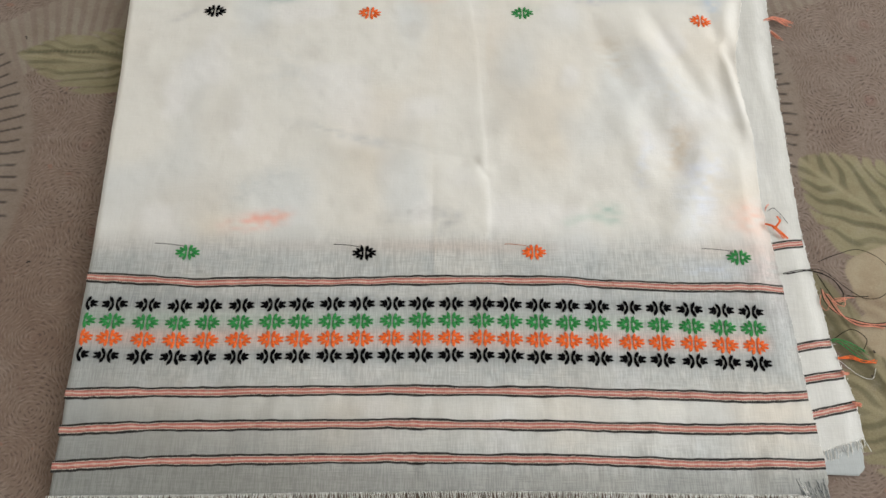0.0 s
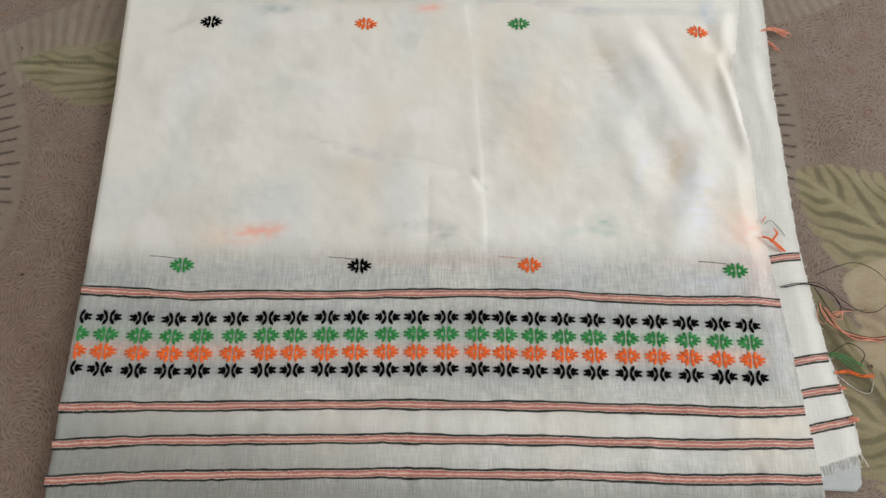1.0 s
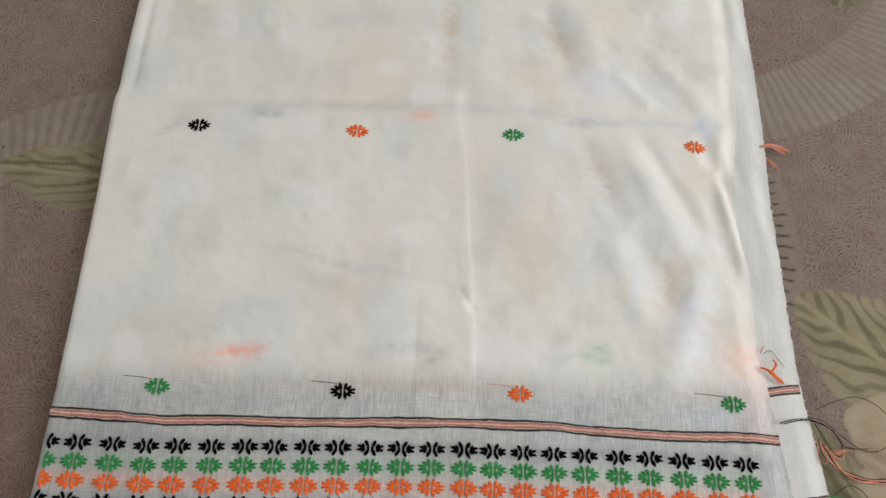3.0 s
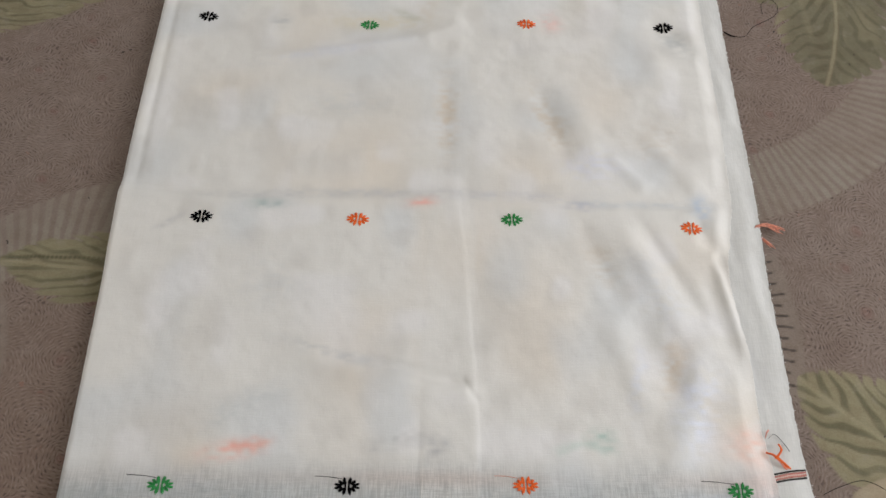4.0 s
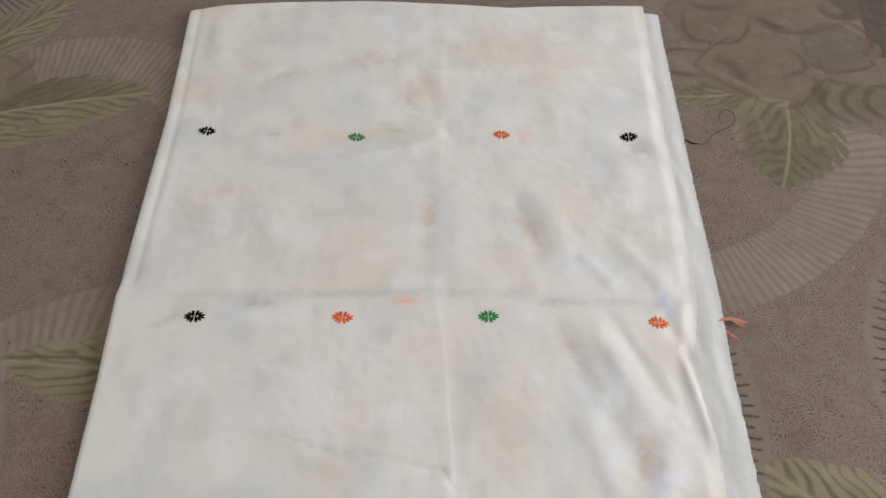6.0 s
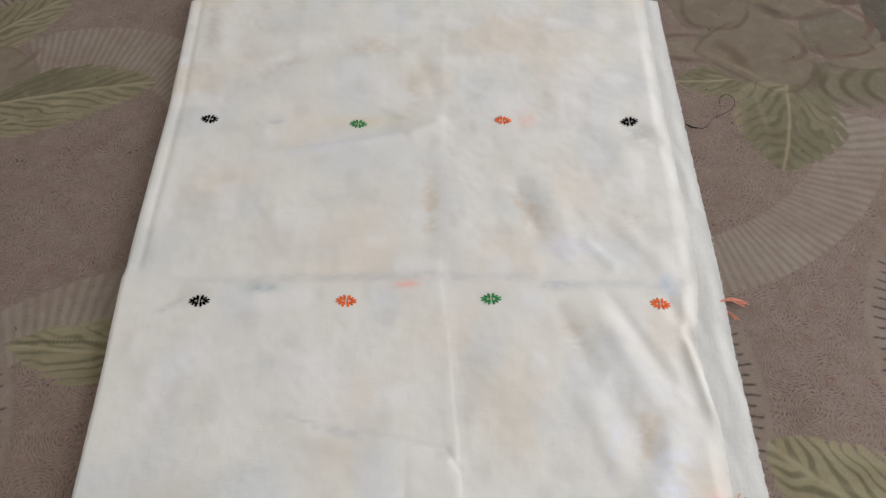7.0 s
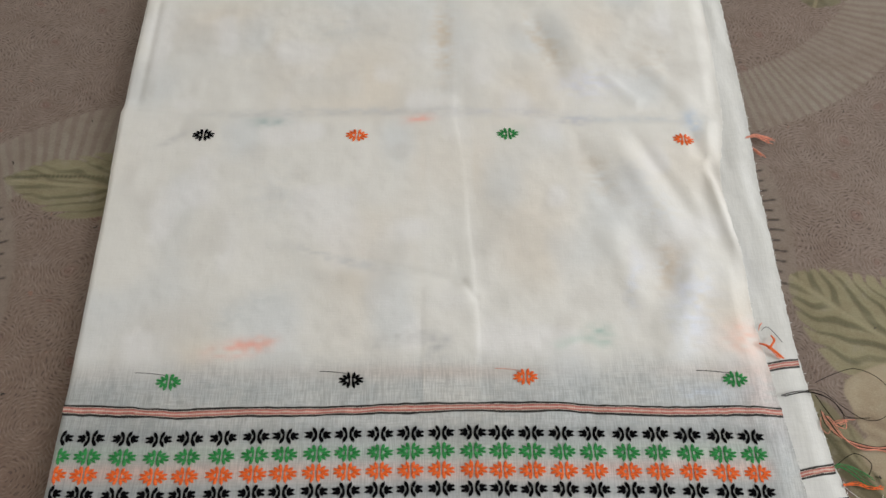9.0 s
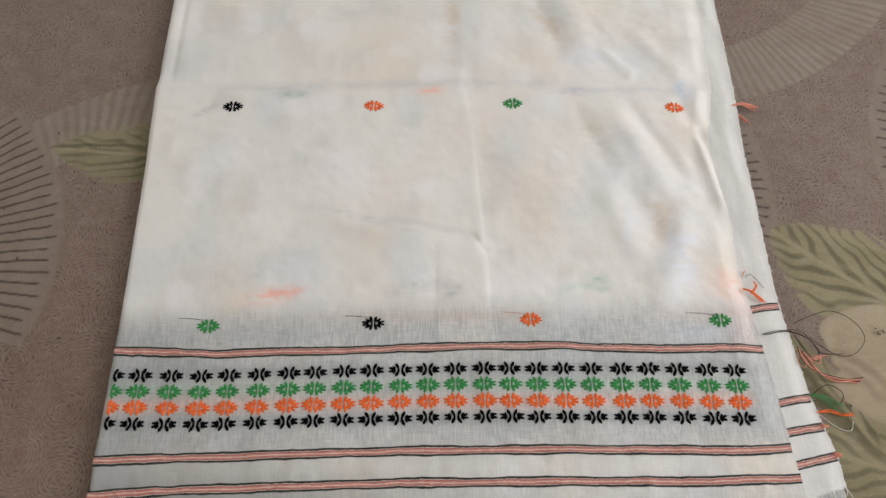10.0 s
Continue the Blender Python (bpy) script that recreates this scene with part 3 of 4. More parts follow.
def height(x, y):
    """The cloth's upper surface."""
    h = 0.0058 + 0.0036 * ss(0.12, 0.32, y) - 0.0012 * ss(0.12, 0.25, x)
    # crosswise crease, with the near panel lying over the far one
    yc = np.interp(x, (-0.29, -0.2, -0.1, 0.0, 0.07, 0.13, 0.25), (0.560, 0.551, 0.553, 0.556, 0.546, 0.543, 0.545))
    dc = y - yc
    h += 0.0011 * ss(0.006, -0.003, dc) * ss(-0.10, 0.0, dc) - 0.0010 * gauss(dc - 0.014, 0.012)
    # lengthwise fold lines
    xc = np.interp(y, (0.1, 0.29, 0.375, 0.41, 0.49, 0.56, 0.69, 0.78, 1.0), (0.026, 0.0225, 0.0195, 0.0185, 0.0135, 0.006, 0.009, 0.013, 0.015))
    xc = xc + 0.0010 * vnoise(y * 38, y * 0 + 1, 3)
    near_part = ss(0.60, 0.54, y)
    h += (0.0002 + 0.0002 * near_part) * gauss(x - xc + 0.004, 0.008) * ss(0.16, 0.3, y) - (0.00014 + 0.00034 * near_part * (0.35 + 0.65 * ss(0.48, 0.40, y))) * np.exp(-((x - xc - 0.001) / np.where(x > xc + 0.001, 0.012, 0.0028)) ** 2) * ss(0.2, 0.35, y)
    h += 0.0004 * ss(-0.0250, -0.0195, x) * ss(0.03, 0.0, x) * ss(0.26, 0.31, y) * (ss(0.42, 0.33, y) * 0.8 + 0.2) * ss(0.57, 0.52, y)
    # seam line inside the rolled edge on the far panel
    xl = left_edge(y)
    h -= 0.0008 * gauss(x - xl - 0.014, 0.004) * ss(0.55, 0.59, y)
    # knot of wrinkles by the fold line
    h += fold(x, y, -0.125, 0.419, 0.016, 0.380, -0.0009, 0.010) + fold(x, y, -0.125, 0.402, 0.014, 0.366, 0.0021, 0.011)
    h += fold(x, y, -0.07, 0.402, 0.013, 0.3805, -0.0014, 0.0045) + fold(x, y, -0.05, 0.388, 0.012, 0.374, 0.0006, 0.006) + fold(x, y, 0.008, 0.386, 0.020, 0.366, -0.0007, 0.003)
    h += fold(x, y, 0.02, 0.374, 0.075, 0.392, -0.0006, 0.007) + 0.0007 * gauss(np.hypot(x - 0.012, y - 0.377), 0.008)
    h += fold(x, y, -0.19, 0.345, -0.04, 0.372, 0.0012, 0.016) + fold(x, y, -0.20, 0.372, -0.06, 0.39, -0.0008, 0.013)
    # slanting drape folds on the open side
    for x0, y0, x1, y1, k, w in ((0.110, 0.530, 0.140, 0.455, -0.0018, 0.010), (0.145, 0.525, 0.190, 0.425, 0.0022, 0.011), (0.165, 0.530, 0.205, 0.445, -0.0016, 0.007),
                                 (0.150, 0.440, 0.185, 0.360, -0.0020, 0.012), (0.205, 0.420, 0.165, 0.315, 0.0026, 0.014), (0.130, 0.430, 0.150, 0.360, 0.0016, 0.011),
                                 (0.215, 0.535, 0.232, 0.480, -0.0022, 0.008), (0.180, 0.625, 0.225, 0.560, 0.0016, 0.009), (0.145, 0.60, 0.175, 0.565, 0.0014, 0.007),
                                 (0.085, 0.68, 0.105, 0.60, -0.0020, 0.012), (0.120, 0.66, 0.135, 0.58, 0.0014, 0.012), (-0.005, 0.70, -0.002, 0.60, -0.0012, 0.013),
                                 (0.08, 0.72, 0.12, 0.66, 0.0013, 0.016), (0.20, 0.77, 0.245, 0.73, -0.0022, 0.012), (0.15, 0.80, 0.21, 0.70, 0.0012, 0.014),
                                 (-0.19, 0.715, -0.03, 0.745, 0.0013, 0.008), (-0.03, 0.745, 0.01, 0.765, 0.0016, 0.010), (-0.18, 0.745, -0.04, 0.765, -0.0010, 0.012),
                                 (-0.21, 0.84, -0.16, 0.875, -0.0020, 0.014), (-0.16, 0.875, -0.04, 0.895, -0.0022, 0.016), (-0.02, 0.88, 0.005, 0.80, -0.0019, 0.012),
                                 (-0.27, 0.97, -0.25, 0.88, 0.0014, 0.012), (-0.10, 0.60, -0.02, 0.612, 0.0008, 0.008), (-0.15, 0.63, -0.12, 0.66, -0.0008, 0.012)):
        h += fold(x, y, x0, y0, x1, y1, 0.95 * k, w)
    # a tuck that stands up along the open edge
    d, s = seg(x, y, 0.2235, 0.497, 0.238, 0.398)
    h += 0.0031 * ss(-0.05, 0.2, s) * ss(1.08, 0.7, s) * np.exp(-(np.maximum(d, 0) / 0.0048) ** 2 - (np.minimum(d, 0) / 0.0045) ** 2)
    h += 0.0016 * gauss(np.hypot(x - 0.224, y - 0.500), 0.006) - 0.0006 * ss(0.05, 0.3, s) * ss(1.1, 0.8, s) * gauss(d - 0.012, 0.006)
    # puckers by the woven stripes, soft unevenness everywhere
    near = np.zeros_like(x)
    for q in (0.2775, 0.194, 0.170, 0.146):
        near += gauss(y - q, 0.010)
    h += near * (0.0006 * vnoise(x * 60, y * 40, 4) + 0.0005 * vnoise(x * 140, y * 90, 1))
    h += 0.0007 * vnoise(x * 16 + 3, y * 11, 0) + 0.00035 * vnoise(x * 45, y * 30, 2) + 0.00018 * vnoise(x * 130, y * 110, 6)
    k = ss(0.016, 0.0, right_edge(y) - x) * (1 - 0.6 * ss(0.38, 0.41, y) * ss(0.51, 0.48, y))
    return h + (second_height(x, y) + 0.0008 - h) * k


WHITE = np.array((0.81, 0.80, 0.77))
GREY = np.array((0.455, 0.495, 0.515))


def cloth_tint(x, y):
    """Colour of the thin cloth: whiter where layers lie below it, tinted where yarn ends lie behind it, fold shading
    painted in.
    """
    x = x + 0.003 * vnoise(x * 60, y * 60, 3)
    c = np.tile(WHITE, (len(x), 1))

    def tint(m, k, much=1.0):
        c[:] += (np.array(k) - c) * (np.clip(m, 0, 1) * much)[:, None]

    n1, n2, n3 = vnoise(x * 14, y * 12, 1), vnoise(x * 22 + 9, y * 17, 4), vnoise(x * 40, y * 90, 5)
    tint(ss(-0.1, 0.9, n1), (0.78, 0.67, 0.54), 0.46)
    tint(ss(0.0, 0.9, n2), (0.66, 0.71, 0.76), 0.46)
    n3 = 0.6 * n3 + 0.6 * vnoise(x * 170, y * 300, 2)
    tint(ss(0.1, 0.9, vnoise(x * 47, y * 41 + 3, 6)), (0.62, 0.60, 0.57), 0.32)
    tint(ss(0.2, 0.9, vnoise(x * 33 + 5, y * 30, 7)), (0.88, 0.88, 0.90), 0.5)
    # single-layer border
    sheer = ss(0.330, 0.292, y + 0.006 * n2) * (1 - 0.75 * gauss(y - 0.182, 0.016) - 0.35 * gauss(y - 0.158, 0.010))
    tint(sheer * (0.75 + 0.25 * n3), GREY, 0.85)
    # grey deepens at the hem and towards the lower left
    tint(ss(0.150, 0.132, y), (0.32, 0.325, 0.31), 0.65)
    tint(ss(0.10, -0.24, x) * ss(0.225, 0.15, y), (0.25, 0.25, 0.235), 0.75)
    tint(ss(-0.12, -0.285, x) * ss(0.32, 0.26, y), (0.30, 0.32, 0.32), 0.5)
    # the pleat, two layers thick
    tint(ss(-0.024, -0.019, x) * ss(0.022, 0.017, x) * ss(0.255, 0.30, y) * ss(0.57, 0.54, y), WHITE, 0.40)
    # highlight on the pleat's left edge, painted as a thin bright line
    tint(gauss(x + 0.0205, 0.0011) * ss(0.28, 0.30, y) * ss(0.345, 0.325, y), (0.9, 0.89, 0.86), 0.5)
    # yarn carried behind the border
    across = ss(-0.292, -0.28, x) * ss(0.232, 0.222, x)
    tint(gauss(y - 0.2465, 0.0062) * across, (0.40, 0.54, 0.44), 0.42)
    tint(gauss(y - 0.2330, 0.0065) * across, (0.84, 0.50, 0.42), 0.48)
    tint((gauss(y - 0.2600, 0.006) + gauss(y - 0.2195, 0.006)) * across, (0.33, 0.36, 0.38), 0.55)
    tint(gauss(y - 0.3065, 0.006) * (0.5 + 0.5 * vnoise(x * 9, y * 3, 7)), (0.62, 0.50, 0.45), 0.5)
    # yarn ends seen through the cloth; shade and lit ridges painted along folds
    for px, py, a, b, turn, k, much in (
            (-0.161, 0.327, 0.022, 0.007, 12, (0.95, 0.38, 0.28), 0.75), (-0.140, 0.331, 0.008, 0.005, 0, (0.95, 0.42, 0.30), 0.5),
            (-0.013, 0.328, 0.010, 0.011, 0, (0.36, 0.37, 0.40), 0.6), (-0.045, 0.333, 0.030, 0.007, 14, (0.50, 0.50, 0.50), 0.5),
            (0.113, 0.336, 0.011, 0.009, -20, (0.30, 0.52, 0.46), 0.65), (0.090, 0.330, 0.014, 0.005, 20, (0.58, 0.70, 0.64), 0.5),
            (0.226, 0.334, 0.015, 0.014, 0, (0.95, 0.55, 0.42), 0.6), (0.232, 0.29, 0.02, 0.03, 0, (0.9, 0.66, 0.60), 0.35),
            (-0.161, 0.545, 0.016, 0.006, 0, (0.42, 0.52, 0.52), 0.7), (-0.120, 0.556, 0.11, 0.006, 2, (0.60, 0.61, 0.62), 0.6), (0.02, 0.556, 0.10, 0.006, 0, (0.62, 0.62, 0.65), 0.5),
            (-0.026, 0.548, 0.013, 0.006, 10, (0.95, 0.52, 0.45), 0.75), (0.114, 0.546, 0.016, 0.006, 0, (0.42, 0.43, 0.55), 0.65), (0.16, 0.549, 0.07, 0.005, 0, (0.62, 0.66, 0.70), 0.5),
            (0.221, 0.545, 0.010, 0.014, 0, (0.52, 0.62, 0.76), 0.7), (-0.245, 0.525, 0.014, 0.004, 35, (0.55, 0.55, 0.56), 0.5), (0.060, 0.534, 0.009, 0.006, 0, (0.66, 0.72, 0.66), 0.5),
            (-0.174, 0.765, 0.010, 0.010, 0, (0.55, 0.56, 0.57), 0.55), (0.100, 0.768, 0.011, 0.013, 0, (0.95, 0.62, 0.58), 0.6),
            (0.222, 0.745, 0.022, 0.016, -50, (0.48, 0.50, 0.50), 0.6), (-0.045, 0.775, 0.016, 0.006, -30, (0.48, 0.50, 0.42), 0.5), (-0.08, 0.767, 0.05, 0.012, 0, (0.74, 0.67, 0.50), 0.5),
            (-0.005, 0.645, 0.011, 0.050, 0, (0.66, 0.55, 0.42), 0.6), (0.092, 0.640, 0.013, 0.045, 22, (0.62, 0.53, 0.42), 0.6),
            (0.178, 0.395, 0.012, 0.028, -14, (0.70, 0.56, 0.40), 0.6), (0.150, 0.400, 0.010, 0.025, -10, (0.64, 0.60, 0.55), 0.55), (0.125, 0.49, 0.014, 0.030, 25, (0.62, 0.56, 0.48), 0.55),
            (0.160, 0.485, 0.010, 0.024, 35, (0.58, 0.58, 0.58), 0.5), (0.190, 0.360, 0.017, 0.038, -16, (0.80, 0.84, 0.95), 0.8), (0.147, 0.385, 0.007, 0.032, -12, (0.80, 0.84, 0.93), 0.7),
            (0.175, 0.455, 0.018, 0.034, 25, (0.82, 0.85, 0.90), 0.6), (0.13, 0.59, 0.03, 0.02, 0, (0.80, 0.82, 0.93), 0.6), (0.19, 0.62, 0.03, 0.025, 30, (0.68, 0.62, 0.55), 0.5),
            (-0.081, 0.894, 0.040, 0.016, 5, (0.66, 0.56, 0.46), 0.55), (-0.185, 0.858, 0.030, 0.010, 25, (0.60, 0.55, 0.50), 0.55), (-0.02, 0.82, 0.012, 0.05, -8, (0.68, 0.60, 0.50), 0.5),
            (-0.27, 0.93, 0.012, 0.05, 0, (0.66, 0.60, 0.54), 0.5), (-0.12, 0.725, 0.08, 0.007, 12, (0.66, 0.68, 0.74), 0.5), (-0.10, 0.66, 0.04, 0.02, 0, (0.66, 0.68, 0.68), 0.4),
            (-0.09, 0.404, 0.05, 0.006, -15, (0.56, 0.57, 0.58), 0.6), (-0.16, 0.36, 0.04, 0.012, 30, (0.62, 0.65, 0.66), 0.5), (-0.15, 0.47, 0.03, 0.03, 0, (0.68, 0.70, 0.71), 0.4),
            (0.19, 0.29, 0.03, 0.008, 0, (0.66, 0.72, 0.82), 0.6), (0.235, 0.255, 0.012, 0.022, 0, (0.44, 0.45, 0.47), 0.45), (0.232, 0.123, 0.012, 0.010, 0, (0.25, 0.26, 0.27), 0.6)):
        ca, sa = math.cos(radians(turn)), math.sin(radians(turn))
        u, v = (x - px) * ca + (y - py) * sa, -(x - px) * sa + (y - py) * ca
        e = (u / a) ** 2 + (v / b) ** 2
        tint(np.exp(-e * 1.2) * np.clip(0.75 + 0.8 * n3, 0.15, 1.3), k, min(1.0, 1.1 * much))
    return np.concatenate([np.clip(c, 0, 1), np.clip(sheer, 0.06, 1)[:, None]], 1)


CLOTH = new("folded_cloth")
CLOTH.location = (0, 0.55, 0)
tagged(CLOTH, "folded white handwoven cotton cloth with embroidered, striped border on a bedspread", "cloth")


def build_top_layer():
    cols, rows, curl = 480, 720, 9
    s = np.linspace(0, 1, cols)
    v = np.linspace(0, 1, rows)
    S, V = np.meshgrid(s, v)
    Y = 0.12 + V * 0.88
    for _ in range(2):
        XL, XR = left_edge(Y), right_edge(Y) + 0.0005 * vnoise(Y * 260, Y * 0, 3)
        X = XL + 0.005 + S * (XR - XL - 0.005)
        lo, hi = hem_line(X), top_line(X)
        Y = lo + V * (hi - lo)
    H = height(X, Y)
    H *= 1 - 0.5 * ss(0.991, 1.0, V)
    H -= 0.0007 * ss(0.004, 0.0, V)
    P = np.stack([X, Y, H], -1)
    # rolled edge: half a round from the sheet down to the bedspread
    a = np.linspace(-np.pi / 2, np.pi / 2, curl, endpoint=False)
    y0, x0, h0 = Y[:, :1], X[:, :1], H[:, :1]
    r = (h0 - 0.0004) / 2
    roll = np.stack([x0 - np.cos(a) * (r + 0.0008), y0 + 0 * a, h0 - r + np.sin(a) * r], -1)
    lip = P[:, -1:, :].copy()
    rim = lip.copy()
    rim[..., 0] += 0.0002
    lip[..., 2] -= 0.0006
    P = np.concatenate([roll, P, rim, lip], 1)
    near = P[:1].copy()
    near[..., 2] = np.maximum(near[..., 2] - 0.0012, 0.0006)
    far = P[-1:].copy()
    far[..., 1] += 0.002
    far[..., 2] = 0.0004
    P = np.concatenate([near, P, far], 0)
    return under(grid_object("top_layer", P, COTTON, [("cloth_tint", "FLOAT_COLOR", cloth_tint(P[..., 0].ravel(), P[..., 1].ravel()))]), CLOTH)


TOP = build_top_layer()


def lower_weave(x, y, grey):
    c = np.tile(WHITE * (1 - grey) + GREY * grey, (len(x), 1))
    m = ss(0.1, 0.9, vnoise(x * 25, y * 18, 6))[:, None] * 0.3
    c += (np.array((0.66, 0.67, 0.69)) - c) * m
    return np.concatenate([c, np.full((len(x), 1), 0.3)], 1)


def build_lower_layer(name, x_left, edge, y0, slope, y1, hfun, grey, label):
    S, V = np.meshgrid(np.linspace(0, 1, 60), np.linspace(0, 1, 420))
    Y = y0 + V * (y1 - y0)
    for _ in range(2):
        XR = edge(Y) + 0.0006 * vnoise(Y * 300, Y * 0 + 2, 4)
        X = x_left + S * (XR - x_left)
        Y = y0 + slope * (X - 0.284) + V * (y1 - y0 - slope * (X - 0.284))
    P = np.stack([X, Y, hfun(X, Y)], -1)
    lip = P[:, -1:].copy()
    rim = lip.copy()
    rim[..., 0] += 0.0002
    lip[..., 2] -= 0.0006
    P = np.concatenate([P, rim, lip], 1)
    near = P[:1].copy()
    near[..., 2] -= 0.0012
    P = np.concatenate([near, P], 0)
    return under(grid_object(name, P, COTTON_UNDER, [("cloth_tint", "FLOAT_COLOR", lower_weave(P[..., 0].ravel(), P[..., 1].ravel(), grey))]), CLOTH, label)


build_lower_layer("second_layer", 0.19, layer_edge, 0.164, 0.30, 0.986, second_height, 0.27, "white under layer with frayed raw edge")
build_lower_layer("third_layer", 0.12, lambda y: np.minimum(0.2815 - 0.006 * ss(0.146, 0.137, y), layer_edge(y) - 0.004 * ss(0.16, 0.19, y)), 0.1385, -0.03, 0.975,
                  lambda x, y: 0.0019 + 0.0003 * vnoise(x * 40, y * 30, 1) + 0 * x, 1.0, "thin greyish bottom layer")


# ---- woven stripes ----
def build_stripe(xa, xb, line, surface, half=0.0040):
    n = int((xb - xa) / 0.0014)
    xs = np.linspace(xa, xb, n)
    acr = np.linspace(-1, 1, 9)
    A, X = np.meshgrid(acr, xs)
    Y = line(X) + A * (half + 0.0003 * vnoise(X * 45, A * 0 + 7, 5)) + 0.0005 * vnoise(X * 55, A * 0.6, 2) + 0.00035 * vnoise(X * 170, A, 3)
    Z = surface(X, Y) + 0.00042 + 0.00018 * gauss(np.abs(A) - 0.85, 0.2)
    Z[:, 0] -= 0.0003
    Z[:, -1] -= 0.0003
    P = np.stack([X, Y, Z], -1)
    return under(grid_object("woven_stripe", P[:, ::-1], STRIPE, [("across", "FLOAT", A[:, ::-1].copy()), ("along", "FLOAT", X[:, ::-1].copy())]), CLOTH, "black and salmon woven stripe")


def stripe_line(xs, ys):
    def line(x):
        return sum(np.interp(x + k * 0.012, xs, ys) for k in (-1, -0.5, 0, 0.5, 1)) / 5
    return line


S1 = stripe_line((-0.29, -0.24, -0.209, -0.167, -0.111, -0.052, 0.008, 0.077, 0.128, 0.162, 0.205, 0.25), (0.2792, 0.2772, 0.2750, 0.2768, 0.2765, 0.2780, 0.2800, 0.2790, 0.2760, 0.2748, 0.2758, 0.2752))
S2 = stripe_line((-0.29, -0.211, -0.049, 0.032, 0.113, 0.173, 0.214, 0.25), (0.1898, 0.1918, 0.1950, 0.1950, 0.1938, 0.1930, 0.1915, 0.1945))
S3 = stripe_line((-0.29, -0.207, -0.048, 0.031, 0.111, 0.171, 0.255), (0.1638, 0.1680, 0.1710, 0.1708, 0.1700, 0.1690, 0.1708))
S4 = stripe_line((-0.29, -0.204, -0.048, 0.031, 0.109, 0.156, 0.207, 0.255), (0.1388, 0.1440, 0.1473, 0.1473, 0.1466, 0.1448, 0.1458, 0.1460))
for line, xb in ((S1, 0.2435), (S2, 0.2485), (S3, 0.251), (S4, 0.2525)):
    build_stripe(-0.2855, xb, line, height)
for ya, yb, xa, xb in ((0.309, 0.3145, 0.225, 0.2655), (0.2255, 0.2345, 0.225, 0.2735), (0.2015, 0.211, 0.225, 0.2785), (0.1745, 0.188, 0.225, 0.2835)):
    build_stripe(xa, xb, lambda x, ya=ya, yb=yb, xa=xa, xb=xb: ya + (x - xa) / (xb - xa) * (yb - ya), second_height, 0.0038)


# ---- embroidered motifs ----
# a half motif as groups of stitches: start, end, width of the group, number of stitches
OPEN_HALF = ((1.60, -2.8, 1.60, 2.8, 1.7, 3), (1.9, 2.0, 4.1, 6.5, 2.3, 3), (1.9, -2.0, 4.1, -6.5, 2.3, 3),
             (4.0, 0.5, 10.2, 2.0, 2.1, 3), (4.0, -0.5, 10.2, -2.0, 2.1, 3), (4.4, 0.9, 6.6, 3.7, 1.5, 2), (4.4, -0.9, 6.6, -3.7, 1.5, 2))
FULL_HALF = ((1.40, -2.6, 1.40, 2.6, 1.2, 2), (1.6, 1.6, 2.8, 7.2, 2.3, 3), (1.6, -1.6, 2.8, -7.2, 2.3, 3),
             (3.2, 1.3, 7.0, 4.7, 2.1, 3), (3.2, -1.3, 7.0, -4.7, 2.1, 3), (4.2, 0.4, 10.2, 1.8, 1.8, 3), (4.2, -0.4, 10.2, -1.8, 1.8, 3))


def build_motif(cx, cy, material, size=1.0, turn=0.0, tall=1.0, label="", cut=-1.0, halves=FULL_HALF):
    """Two mirrored halves made of single raised stitches that follow the cloth."""
    rng = random.Random(int((cx * 7919 + cy * 104729) * 1000))
    verts, faces = [], []
    ca, sa = math.cos(radians(turn)), math.sin(radians(turn))
    for sx in (-1, 1):
        if sx * 0.004 * size + cx < cut:
            continue
        for x0, y0, x1, y1, wide, count in halves:
            n = math.hypot(x1 - x0, y1 - y0)
            dx, dy = (x1 - x0) / n, (y1 - y0) / n
            step = wide / count
            for i in range(count):
                off = (i - (count - 1) / 2) * step
                a, b = rng.uniform(-0.35, 0.15), n - abs(off) * 1.25 + rng.uniform(-0.3, 0.3)
                lift = rng.uniform(0.85, 1.25) * (1 - 0.25 * abs(off) / wide)
                start = len(verts)
                for along, w, rise in ((a, 0.36, 0.0), (a + 0.3, 0.68, 0.7), ((a + b) / 2, 0.74, 1.0), (b - 0.7, 0.56, 0.8), (b, 0.24, 0.0)):
                    for side, z in ((-1, 0.0), (0, 1.0), (1, 0.0)):
                        o = off + side * w * step
                        px, py = (x0 + dx * along - dy * o) * sx * size * 0.001, (y0 + dy * along + dx * o) * tall * size * 0.001
                        verts.append((cx + px * ca - py * sa, cy + px * sa + py * ca, 0.15 + rise * (0.25 + 0.75 * z) * lift))
                for lev in range(4):
                    for k in (0, 1):
                        q = start + lev * 3 + k
                        f = (q, q + 3, q + 4, q + 1)
                        faces.append(f if sx > 0 else f[::-1])
    v = np.array(verts)
    v[:, 2] = height(v[:, 0], v[:, 1]) + 0.0002 + v[:, 2] * 0.0005
    return under(mesh_object("flower_motif", v, faces, material, False), CLOTH, label)


